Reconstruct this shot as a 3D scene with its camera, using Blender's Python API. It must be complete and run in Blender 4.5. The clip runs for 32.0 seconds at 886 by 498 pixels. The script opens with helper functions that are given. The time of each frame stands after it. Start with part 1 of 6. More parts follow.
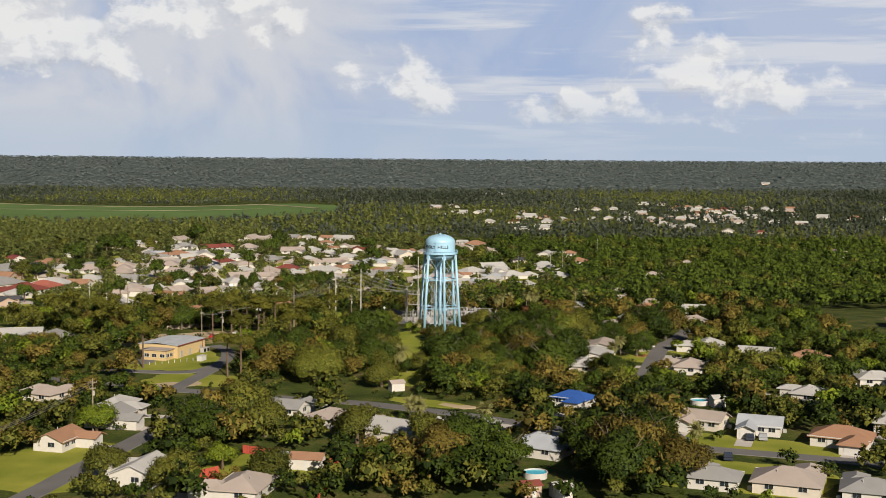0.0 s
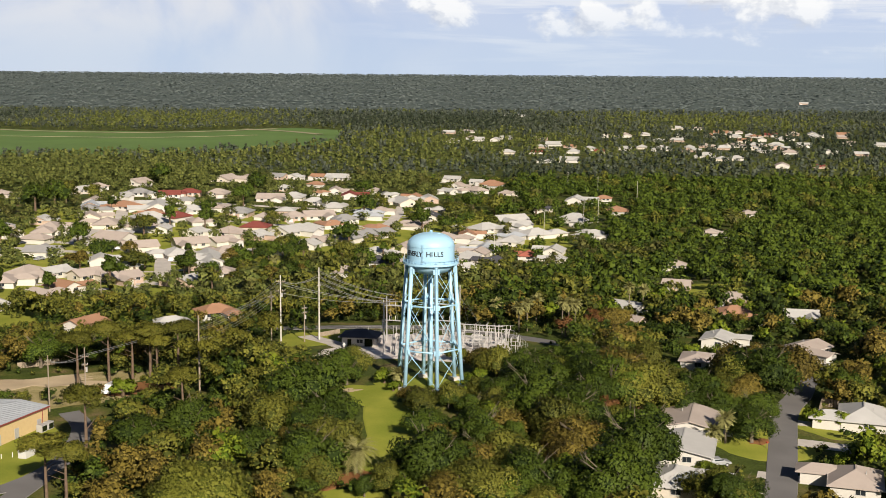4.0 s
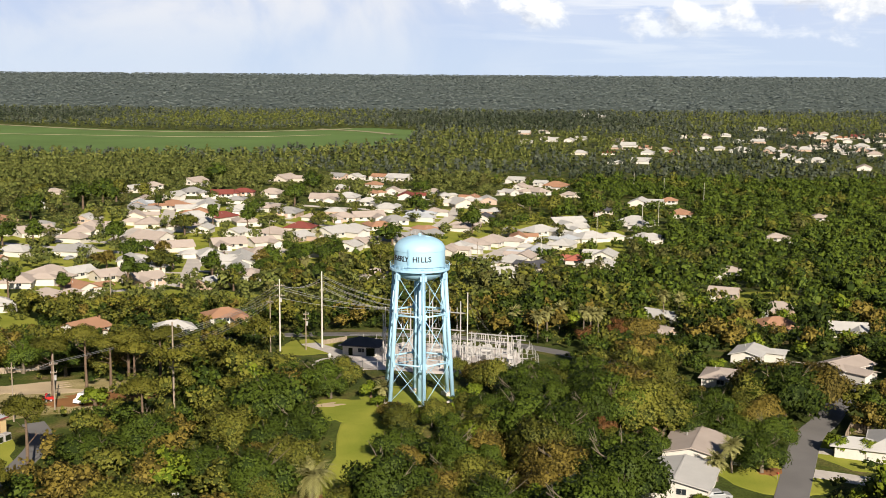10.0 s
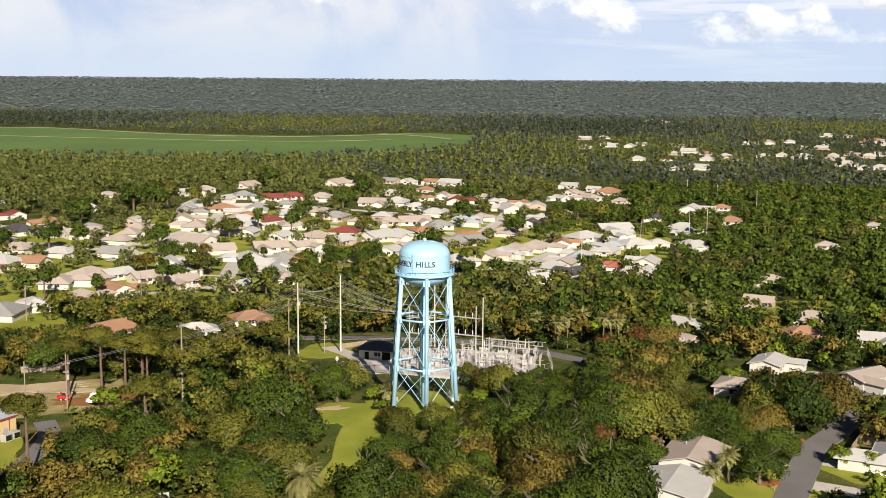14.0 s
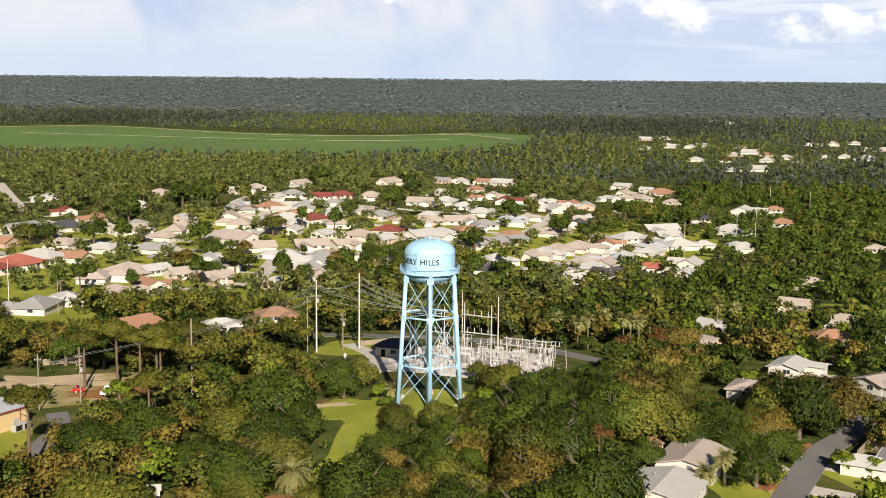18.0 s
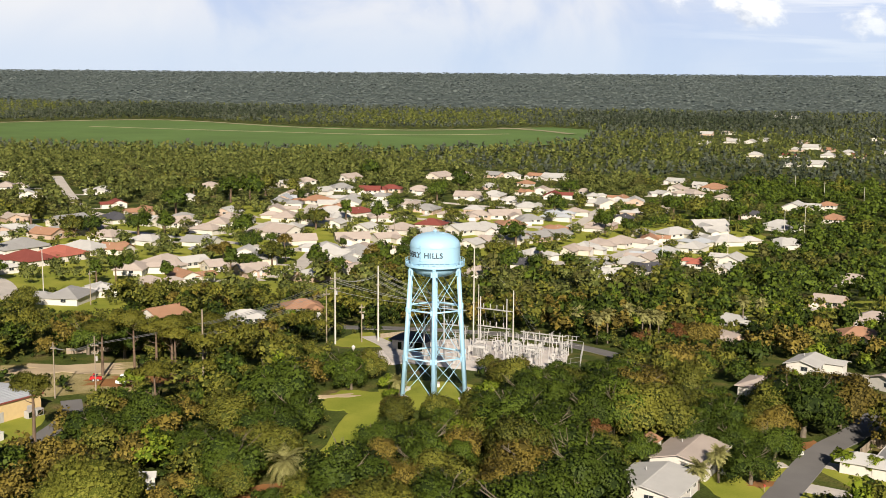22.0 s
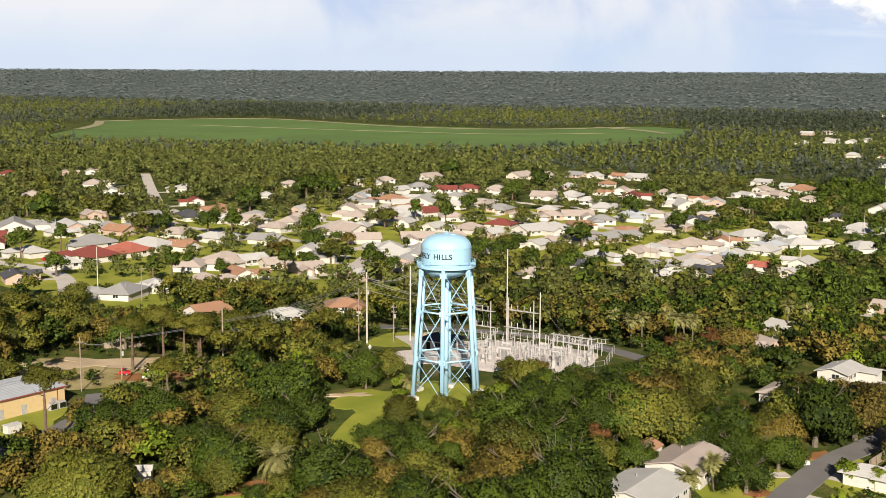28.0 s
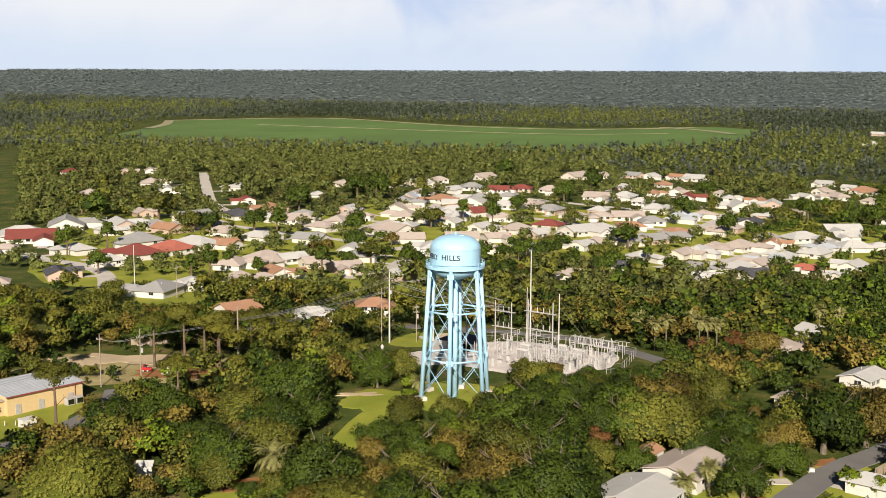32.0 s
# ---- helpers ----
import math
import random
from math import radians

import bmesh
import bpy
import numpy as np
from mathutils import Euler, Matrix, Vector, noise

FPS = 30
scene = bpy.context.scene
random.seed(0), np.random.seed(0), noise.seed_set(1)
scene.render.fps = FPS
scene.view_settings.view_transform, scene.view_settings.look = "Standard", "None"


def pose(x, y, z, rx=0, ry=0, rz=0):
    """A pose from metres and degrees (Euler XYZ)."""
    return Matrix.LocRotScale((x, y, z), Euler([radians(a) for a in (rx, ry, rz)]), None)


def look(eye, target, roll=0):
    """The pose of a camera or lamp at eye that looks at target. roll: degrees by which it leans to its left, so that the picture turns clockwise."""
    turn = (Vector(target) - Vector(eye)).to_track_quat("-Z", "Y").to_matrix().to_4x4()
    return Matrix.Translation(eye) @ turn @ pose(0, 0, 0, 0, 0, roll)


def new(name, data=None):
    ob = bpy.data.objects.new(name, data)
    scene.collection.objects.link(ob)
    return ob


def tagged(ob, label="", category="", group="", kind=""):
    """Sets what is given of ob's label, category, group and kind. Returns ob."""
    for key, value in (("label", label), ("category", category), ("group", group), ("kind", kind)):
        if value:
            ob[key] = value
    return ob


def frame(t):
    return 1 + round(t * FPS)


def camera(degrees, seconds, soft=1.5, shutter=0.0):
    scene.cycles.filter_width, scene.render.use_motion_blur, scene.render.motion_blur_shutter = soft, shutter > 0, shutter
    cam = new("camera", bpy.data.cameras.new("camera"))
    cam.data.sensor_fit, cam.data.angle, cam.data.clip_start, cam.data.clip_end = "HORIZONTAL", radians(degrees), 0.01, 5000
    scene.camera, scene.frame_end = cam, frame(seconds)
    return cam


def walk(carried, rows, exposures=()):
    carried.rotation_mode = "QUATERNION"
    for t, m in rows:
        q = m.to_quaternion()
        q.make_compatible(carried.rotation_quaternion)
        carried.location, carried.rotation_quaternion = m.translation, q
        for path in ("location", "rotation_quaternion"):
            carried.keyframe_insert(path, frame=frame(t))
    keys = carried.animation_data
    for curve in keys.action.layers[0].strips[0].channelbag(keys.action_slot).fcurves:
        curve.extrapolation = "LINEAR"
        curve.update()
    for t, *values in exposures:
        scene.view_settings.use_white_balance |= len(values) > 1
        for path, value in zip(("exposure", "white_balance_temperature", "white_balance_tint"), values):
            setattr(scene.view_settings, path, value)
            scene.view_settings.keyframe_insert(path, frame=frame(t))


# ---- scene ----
# camera and path
cam = camera(39.3, 32.0, 0.65)
PATH = [
    (6, (-2.15, -230.74, 66.72), (-2.0973, -228.7582, 66.4282), 0.52),
    (7, (0.80, -230.49, 66.84), (0.8295, -228.5126, 66.5475), 0.50),
    (8, (3.77, -230.71, 66.89), (3.7759, -228.7303, 66.6001), 0.45),
    (9, (6.90, -231.37, 67.00), (6.8814, -229.3879, 66.7171), 0.41),
    (10, (9.77, -231.32, 67.18), (9.7238, -229.3385, 66.8899), 0.39),
    (11, (12.69, -231.14, 66.99), (12.6147, -229.1579, 66.7068), 0.39),
    (12, (15.79, -231.13, 67.02), (15.6885, -229.1509, 66.7347), 0.39),
    (13, (18.92, -231.03, 67.10), (18.7919, -229.0594, 66.8132), 0.41),
    (14, (21.88, -231.12, 67.35), (21.7230, -229.1479, 67.0679), 0.43),
    (16.5, (29.33, -230.65, 67.22), (29.1069, -228.6867, 66.9285), 0.55),
    (17, (30.78, -230.65, 67.23), (30.5453, -228.6835, 66.9474), 0.54),
    (18, (33.67, -230.23, 67.12), (33.4047, -228.2714, 66.8376), 0.52),
    (19, (36.83, -230.09, 67.02), (36.5356, -228.1320, 66.7302), 0.51),
    (20, (39.70, -229.90, 67.05), (39.3788, -227.9487, 66.7625), 0.48),
    (21, (42.68, -229.53, 67.01), (42.3278, -227.5842, 66.7213), 0.45),
    (22, (45.66, -229.39, 67.16), (45.2860, -227.4451, 66.8671), 0.43),
    (23, (48.63, -228.73, 67.26), (48.2266, -226.7884, 66.9681), 0.40),
    (24, (51.68, -228.30, 67.41), (51.2458, -226.3698, 67.1154), 0.36),
    (25, (54.62, -228.05, 67.51), (54.1647, -226.1264, 67.2172), 0.34),
    (28, (63.66, -225.64, 67.86), (63.1163, -223.7326, 67.5634), 0.28),
    (29, (66.55, -225.00, 67.88), (65.9774, -223.1079, 67.5906), 0.28),
    (30, (69.40, -223.59, 67.97), (68.8030, -221.7032, 67.6807), 0.26),
    (31, (72.62, -223.47, 68.06), (71.9968, -221.5938, 67.7701), 0.24),
    (32, (75.33, -222.28, 68.19), (74.6761, -220.4127, 67.8931), 0.21),
]
PATH_IN = [
    (0, (-24.57, -401.75, 62.22), (-24.4439, -399.7597, 62.0655), 0.45),
    (1, (-21.90, -363.34, 66.21), (-21.7775, -361.3536, 66.0152), 0.45),
    (2, (-19.01, -324.84, 68.66), (-18.8892, -322.8605, 68.4318), 0.45),
    (3, (-15.51, -286.38, 69.92), (-15.3889, -284.4006, 69.6612), 0.45),
    (3.5, (-12.84, -267.29, 70.56), (-12.7268, -265.3144, 70.2780), 0.45),
    (4, (-9.83, -250.21, 69.18), (-9.7327, -248.2300, 68.8889), 0.45),
    (4.5, (-7.30, -239.09, 67.81), (-7.2214, -237.1114, 67.5239), 0.45),
    (5.5, (-3.44, -231.57, 66.68), (-3.3811, -229.5967, 66.3836), 0.45),
]
walk(cam, [(t, look(eye, target, roll)) for t, eye, target, roll in PATH_IN + PATH],
     [(0.0, 0.40), (1.0, 0.26), (2.0, 0.34), (3.5, 0.60), (5.5, 0.86), (32.0, 0.86)])

# ---- world, sun ----
SUN_AZ = math.atan2(18.0, -60.0)      # from north, clockwise: sun in the south-south-east
SUN_EL = radians(27.0)
sun_dir = Vector((math.sin(SUN_AZ) * math.cos(SUN_EL), math.cos(SUN_AZ) * math.cos(SUN_EL), math.sin(SUN_EL)))
sun = new("sun", bpy.data.lights.new("sun", "SUN"))
sun.data.energy, sun.data.angle, sun.data.color = 5.0, radians(0.53), (1.0, 0.89, 0.74)
sun.matrix_basis = look(tuple(sun_dir * 300), (0, 0, 0))


def build_world():
    w = bpy.data.worlds.new("sky")
    scene.world = w
    w.use_nodes = True
    nt = w.node_tree
    nt.nodes.clear()
    N, L = nt.nodes.new, nt.links.new
    out, bg = N("ShaderNodeOutputWorld"), N("ShaderNodeBackground")
    sky = N("ShaderNodeTexSky")
    sky.sky_type, sky.sun_disc = "NISHITA", False
    sky.sun_elevation, sky.sun_rotation = SUN_EL, SUN_AZ
    sky.air_density, sky.dust_density, sky.ozone_density = 1.0, 1.2, 1.5
    tc = N("ShaderNodeTexCoord")
    sep = N("ShaderNodeSeparateXYZ")
    L(tc.outputs["Generated"], sep.inputs[0])

    def m(op, a, b=0.0, c=None):
        n = N("ShaderNodeMath")
        n.operation = op
        for i, v in enumerate((a, b) if c is None else (a, b, c)):
            if isinstance(v, (int, float)):
                n.inputs[i].default_value = v
            else:
                L(v, n.inputs[i])
        return n.outputs[0]

    def ramp(v, stops):
        r = N("ShaderNodeValToRGB")
        r.color_ramp.interpolation = "EASE"
        while len(r.color_ramp.elements) < len(stops):
            r.color_ramp.elements.new(0.5)
        for e, (p, col) in zip(r.color_ramp.elements, stops):
            e.position, e.color = p, (*col, 1)
        L(v, r.inputs[0])
        return r.outputs[0]

    def noise_at(vec, scale, detail, rough, dist=0.0):
        n = N("ShaderNodeTexNoise")
        n.inputs["Scale"].default_value, n.inputs["Detail"].default_value = scale, detail
        n.inputs["Roughness"].default_value, n.inputs["Distortion"].default_value = rough, dist
        L(vec, n.inputs["Vector"])
        return n.outputs["Fac"]

    def mix(fac, a, b):
        n = N("ShaderNodeMix")
        n.data_type = "RGBA"
        L(fac, n.inputs[0])
        for v, s in ((a, n.inputs[6]), (b, n.inputs[7])):
            if isinstance(v, tuple):
                s.default_value = (*v, 1)
            else:
                L(v, s)
        return n.outputs[2]

    up = m("MAXIMUM", sep.outputs[2], 0.0)
    bear = m("ARCTAN2", sep.outputs[0], sep.outputs[1])
    # thin rain veil below the cloud deck
    sheet = N("ShaderNodeCombineXYZ")
    L(bear, sheet.inputs[0])
    L(m("MULTIPLY", up, 1.1), sheet.inputs[1])
    sheet.inputs[2].default_value = 0.37
    # the veil stops low so the unseen sky overhead fills shadows less
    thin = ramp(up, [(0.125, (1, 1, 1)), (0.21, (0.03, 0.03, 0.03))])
    veil = ramp(noise_at(sheet.outputs[0], 7.0, 7, 0.52, 0.5), [(0.34, (0.12, 0.12, 0.12)), (0.5, (0.85, 0.85, 0.85)), (0.62, (1, 1, 1))])
    # towering cumulus: bearing and height angle as flat axes, each heap an ellipse broken up by noise
    def flat_axes(du, dv, z):
        c = N("ShaderNodeCombineXYZ")
        L(m("ADD", bear, du), c.inputs[0])
        L(m("MULTIPLY", m("ADD", up, dv), 1.35), c.inputs[1])
        c.inputs[2].default_value = z
        return c.outputs[0]

    puff = flat_axes(0.0, 0.0, 1.7)
    heap = noise_at(puff, 24.0, 9, 0.56, 0.15)
    lit = noise_at(flat_axes(0.006, 0.009, 1.7), 24.0, 9, 0.56, 0.15)
    body = None
    for b, e, rb, re in ((15.0, 3.7, 2.9, 2.3), (13.4, 5.1, 1.5, 1.5), (17.0, 2.9, 3.2, 1.1), (20.6, 3.7, 1.2, 1.2), (9.6, 2.1, 2.6, 0.9), (11.3, 2.4, 1.6, 1.0), (1.2, 3.6, 2.8, 1.3), (3.2, 2.5, 1.4, 0.8),
                         (-13.5, 4.6, 3.8, 2.0), (-7.0, 6.2, 5.0, 1.3), (-16.5, 6.2, 5.0, 1.8), (26.0, 2.5, 3.8, 1.0), (34.0, 4.0, 5.0, 2.0)):
        u = m("MULTIPLY", m("ADD", bear, -radians(b)), 1 / radians(rb))
        v = m("MULTIPLY", m("ADD", up, -radians(e)), 1 / radians(re))
        d = m("SUBTRACT", 1.0, m("ADD", m("MULTIPLY", u, u), m("MULTIPLY", v, v)))
        body = d if body is None else m("MAXIMUM", body, d)
    body = m("MAXIMUM", body, -1.2)
    cum = ramp(m("ADD", m("MULTIPLY", body, 0.13), heap), [(0.50, (0, 0, 0)), (0.66, (1, 1, 1))])
    relief = m("ADD", m("MULTIPLY", m("SUBTRACT", heap, lit), 3.2), m("ADD", 0.42, m("MULTIPLY", body, 0.22)))
    shade = ramp(relief, [(0.18, (0.80, 0.84, 0.94)), (0.45, (1.06, 1.08, 1.12)), (0.75, (1.32, 1.31, 1.29))])
    # long flat cloud floor in the east
    floor_n = N("ShaderNodeCombineXYZ")
    L(m("MULTIPLY", bear, 0.35), floor_n.inputs[0])
    L(m("MULTIPLY", up, 4.0), floor_n.inputs[1])
    floor_n.inputs[2].default_value = 4.2
    band = ramp(noise_at(floor_n.outputs[0], 17.0, 7, 0.55, 0.3), [(0.46, (0, 0, 0)), (0.64, (1, 1, 1))])
    east = ramp(m("ADD", m("MULTIPLY", bear, 1.0), 0.5), [(0.44, (0, 0, 0)), (0.60, (1, 1, 1))])
    # the rain veil hangs in the north; the unseen south, where the sun stands, is left clear to cut fill light
    north = ramp(m("ADD", m("MULTIPLY", sep.outputs[1], 0.5), 0.5), [(0.45, (0.08, 0.08, 0.08)), (0.84, (1, 1, 1))])
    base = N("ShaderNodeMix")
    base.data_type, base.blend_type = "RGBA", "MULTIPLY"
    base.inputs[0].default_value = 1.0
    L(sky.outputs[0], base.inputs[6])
    # clear sky turned down to keep shadows dark
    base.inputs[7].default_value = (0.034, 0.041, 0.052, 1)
    haze = mix(veil, (0.62, 0.75, 1.02), (1.02, 1.03, 1.07))
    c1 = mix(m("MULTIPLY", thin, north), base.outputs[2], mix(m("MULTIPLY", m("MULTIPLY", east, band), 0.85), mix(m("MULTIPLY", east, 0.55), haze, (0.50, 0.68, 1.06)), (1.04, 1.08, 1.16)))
    c2 = mix(m("MULTIPLY", cum, 0.85), c1, shade)
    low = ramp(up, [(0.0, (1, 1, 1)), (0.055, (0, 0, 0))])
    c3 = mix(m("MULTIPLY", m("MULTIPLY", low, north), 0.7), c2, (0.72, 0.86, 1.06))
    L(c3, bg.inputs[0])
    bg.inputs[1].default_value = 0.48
    L(bg.outputs[0], out.inputs[0])


build_world()


# ---- materials ----
def nodes(name):
    mt = bpy.data.materials.new(name)
    mt.use_nodes = True
    return mt, mt.node_tree, mt.node_tree.nodes["Principled BSDF"]


def plain(name, col, rough=0.6, metal=0.0, vary=0.25, scale=1.5, bump=0.0, fine=18.0, per_object=0.0, island=0.0, tint=None, translucent=0.0, deep=0.05, mottle=0.4):
    """A surface with stains at one scale and grain at another."""
    mt, nt, b = nodes(name)
    N, L = nt.nodes.new, nt.links.new
    geo = N("ShaderNodeNewGeometry")
    n1, n2 = N("ShaderNodeTexNoise"), N("ShaderNodeTexNoise")
    n1.inputs["Scale"].default_value, n1.inputs["Detail"].default_value = scale, 5
    n2.inputs["Scale"].default_value, n2.inputs["Detail"].default_value = fine, 3
    L(geo.outputs["Position"], n1.inputs["Vector"])
    L(geo.outputs["Position"], n2.inputs["Vector"])
    add = N("ShaderNodeMath")
    add.operation = "MULTIPLY_ADD"
    L(n2.outputs["Fac"], add.inputs[0])
    add.inputs[1].default_value = mottle
    L(n1.outputs["Fac"], add.inputs[2])
    fac = add.outputs[0]
    for amount, node, sock in ((per_object, "ShaderNodeObjectInfo", "Random"), (island, "ShaderNodeNewGeometry", "Random Per Island")):
        if amount:
            o = N(node)
            a = N("ShaderNodeMath")
            a.operation = "MULTIPLY_ADD"
            L(o.outputs[sock], a.inputs[0])
            a.inputs[1].default_value = amount
            L(fac, a.inputs[2])
            fac = a.outputs[0]
    span = 0.35 + (per_object + island) * 0.5
    r = N("ShaderNodeMapRange")
    r.inputs["From Min"].default_value = 0.5 + mottle / 2 + (per_object + island) / 2 - span
    r.inputs["From Max"].default_value = 0.5 + mottle / 2 + (per_object + island) / 2 + span
    L(fac, r.inputs["Value"])
    mx = N("ShaderNodeMix")
    mx.data_type = "RGBA"
    L(r.outputs[0], mx.inputs[0])
    other = tint or tuple(c * (1 + vary) for c in col)
    mx.inputs[6].default_value = (*[c * (1 - vary) for c in col], 1)
    mx.inputs[7].default_value = (*[min(1, c) for c in other], 1)
    L(mx.outputs[2], b.inputs["Base Color"])
    b.inputs["Roughness"].default_value, b.inputs["Metallic"].default_value = rough, metal
    b.inputs["Specular IOR Level"].default_value = 0.12 if rough > 0.72 or translucent else 0.45
    if bump:
        bp = N("ShaderNodeBump")
        bp.inputs["Strength"].default_value, bp.inputs["Distance"].default_value = bump, deep
        L(n2.outputs["Fac"], bp.inputs["Height"])
        L(bp.outputs[0], b.inputs["Normal"])
    if translucent:
        tr, ms = N("ShaderNodeBsdfTranslucent"), N("ShaderNodeMixShader")
        L(mx.outputs[2], tr.inputs[0])
        ms.inputs[0].default_value = translucent
        L(b.outputs[0], ms.inputs[1])
        L(tr.outputs[0], ms.inputs[2])
        L(ms.outputs[0], nt.nodes["Material Output"].inputs[0])
    return mt


M = {}


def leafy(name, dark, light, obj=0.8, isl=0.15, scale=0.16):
    """Leaves, and the denser foliage inside the crown, its colour darkened to stand for shade, with its fine relief."""
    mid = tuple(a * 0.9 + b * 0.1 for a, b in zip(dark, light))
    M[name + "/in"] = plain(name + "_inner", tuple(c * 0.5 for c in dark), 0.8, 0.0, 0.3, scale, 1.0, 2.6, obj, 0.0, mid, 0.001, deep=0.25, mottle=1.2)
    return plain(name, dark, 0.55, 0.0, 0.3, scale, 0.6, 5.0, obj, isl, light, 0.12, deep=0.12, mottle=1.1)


M["oak"] = leafy("oak_leaves", (0.040, 0.052, 0.009), (0.204, 0.200, 0.032))
M["oak_dark"] = leafy("dark_leaves", (0.017, 0.032, 0.005), (0.100, 0.140, 0.016))
M["bright"] = leafy("bright_leaves", (0.056, 0.095, 0.007), (0.225, 0.272, 0.024))
M["dome"] = leafy("camphor_leaves", (0.062, 0.076, 0.009), (0.200, 0.202, 0.032))
M["olive"] = leafy("olive_leaves", (0.055, 0.045, 0.009), (0.222, 0.170, 0.034))
M["pine"] = leafy("pine_needles", (0.052, 0.060, 0.008), (0.214, 0.200, 0.030))
M["palm"] = leafy("palm_fronds", (0.135, 0.14, 0.035), (0.34, 0.32, 0.13), 0.2, 0.8)
# far woodland: distance haze is mixed into the leaf colour, greyer and bluer
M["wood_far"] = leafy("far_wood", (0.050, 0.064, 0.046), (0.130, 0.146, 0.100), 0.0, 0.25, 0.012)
M["wood_pine"] = leafy("pine_wood", (0.072, 0.092, 0.022), (0.197, 0.209, 0.053), 0.0, 0.3)
# dark far trees, their green blued to stand for haze
M["wood_dark_hazed"] = leafy("hazed_dark_wood", (0.021, 0.032, 0.019), (0.072, 0.086, 0.046), 0.0, 0.3)
M["wood_mix"] = leafy("mixed_wood", (0.054, 0.062, 0.016), (0.162, 0.155, 0.044), 0.0, 0.3)
# horizon trees hold the strongest painted haze, a grey-blue base colour
M["wood_edge_hazed"] = leafy("horizon_wood", (0.074, 0.096, 0.098), (0.150, 0.176, 0.165), 0.0, 0.2, 0.006)
M["russet"] = leafy("russet_leaves", (0.10, 0.045, 0.012), (0.24, 0.12, 0.05))
M["core"] = plain("inner_leaves", (0.010, 0.014, 0.003), 0.9, vary=0.4)
M["bark"] = plain("bark", (0.12, 0.085, 0.06), 0.9, vary=0.4, bump=0.6)
M["bark_pale"] = plain("pale_bark", (0.135, 0.112, 0.085), 0.9, vary=0.35, bump=0.5)
M["tower"] = plain("sky_blue_paint", (0.31, 0.51, 0.66), 0.42, 0.0, 0.06, 0.25, 0.03, 6.0)
M["letter"] = plain("black_letter_paint", (0.012, 0.014, 0.02), 0.5, vary=0.2)
M["concrete"] = plain("concrete", (0.47, 0.43, 0.39), 0.85, vary=0.18, scale=0.3, bump=0.2)
M["asphalt"] = plain("asphalt", (0.15, 0.143, 0.14), 0.9, vary=0.2, scale=0.12, bump=0.15)
M["gravel"] = plain("pale_gravel", (0.60, 0.54, 0.50), 0.95, vary=0.22, scale=0.18, bump=0.4, fine=9)
M["steel"] = plain("galvanised_steel", (0.40, 0.39, 0.385), 0.45, 0.25, 0.15)
M["porcelain"] = plain("grey_porcelain", (0.40, 0.385, 0.37), 0.35, vary=0.15)
M["pole"] = plain("weathered_pole", (0.2442, 0.1998, 0.1554), 0.9, vary=0.25)
M["pole_white"] = plain("concrete_pole", (0.4440, 0.4218, 0.3848), 0.8, vary=0.15)
M["wire"] = plain("cable", (0.22, 0.22, 0.22), 0.5, 0.4, 0.1)
M["glass"] = plain("window_glass", (0.02, 0.025, 0.03), 0.08, vary=0.3)
M["trim"] = plain("white_trim", (0.48, 0.47, 0.45), 0.6, vary=0.08)
M["wall_w"] = plain("white_stucco", (0.50, 0.475, 0.435), 0.8, vary=0.07, bump=0.1)
M["wall_c"] = plain("cream_stucco", (0.50, 0.45, 0.38), 0.8, vary=0.08, bump=0.1)
M["wall_y"] = plain("yellow_stucco", (0.48, 0.36, 0.19), 0.8, vary=0.08, bump=0.1)
M["wall_p"] = plain("pinkish_stucco", (0.4, 0.3, 0.24), 0.8, vary=0.08, bump=0.1)
for key, col in (("w", (0.40, 0.39, 0.375)), ("g", (0.26, 0.255, 0.25)), ("t", (0.36, 0.305, 0.27)), ("o", (0.31, 0.175, 0.11)), ("r", (0.19, 0.055, 0.045)),
                 ("s", (0.33, 0.11, 0.08)), ("d", (0.07, 0.07, 0.08)), ("m", (0.36, 0.38, 0.41)), ("b", (0.03, 0.09, 0.32))):
    M["roof_" + key] = plain("roof_" + key, col, 0.85, vary=0.14, scale=0.35, bump=0.3, fine=7, per_object=0.25)
M["dirt"] = plain("bare_sand", (0.42, 0.33, 0.22), 0.95, vary=0.3, scale=0.1, bump=0.3)
M["dry_grass"] = plain("dry_grass", (0.21, 0.18, 0.05), 0.95, vary=0.3, scale=0.22, bump=0.3, fine=3.0, tint=(0.40, 0.33, 0.18), mottle=0.9)
M["clay"] = plain("needle_litter", (0.22, 0.105, 0.042), 0.95, vary=0.35, scale=0.15, bump=0.3)
M["lawn"] = plain("mown_grass", (0.185, 0.255, 0.022), 0.95, vary=0.40, scale=0.09, bump=0.5, fine=5, tint=(0.33, 0.315, 0.055))
M["crop"] = plain("crop_field", (0.098, 0.158, 0.045), 0.95, vary=0.22, scale=0.01, bump=0.0, fine=0.12)
M["track"] = plain("field_track", (0.2664, 0.2442, 0.1480), 0.95, vary=0.2)
M["car_white"] = plain("white_car_paint", (0.75, 0.75, 0.74), 0.25, vary=0.04)
M["car_silver"] = plain("silver_car_paint", (0.42, 0.43, 0.45), 0.25, 0.4, 0.04)
M["car_red"] = plain("red_car_paint", (0.42, 0.02, 0.02), 0.25, vary=0.05)
M["car_dark"] = plain("dark_car_paint", (0.03, 0.035, 0.05), 0.25, vary=0.05)
M["tyre"] = plain("tyre_rubber", (0.02, 0.02, 0.02), 0.85, vary=0.1)
M["pool"] = plain("pool_water", (0.08, 0.50, 0.68), 0.06, vary=0.08, bump=0.1)
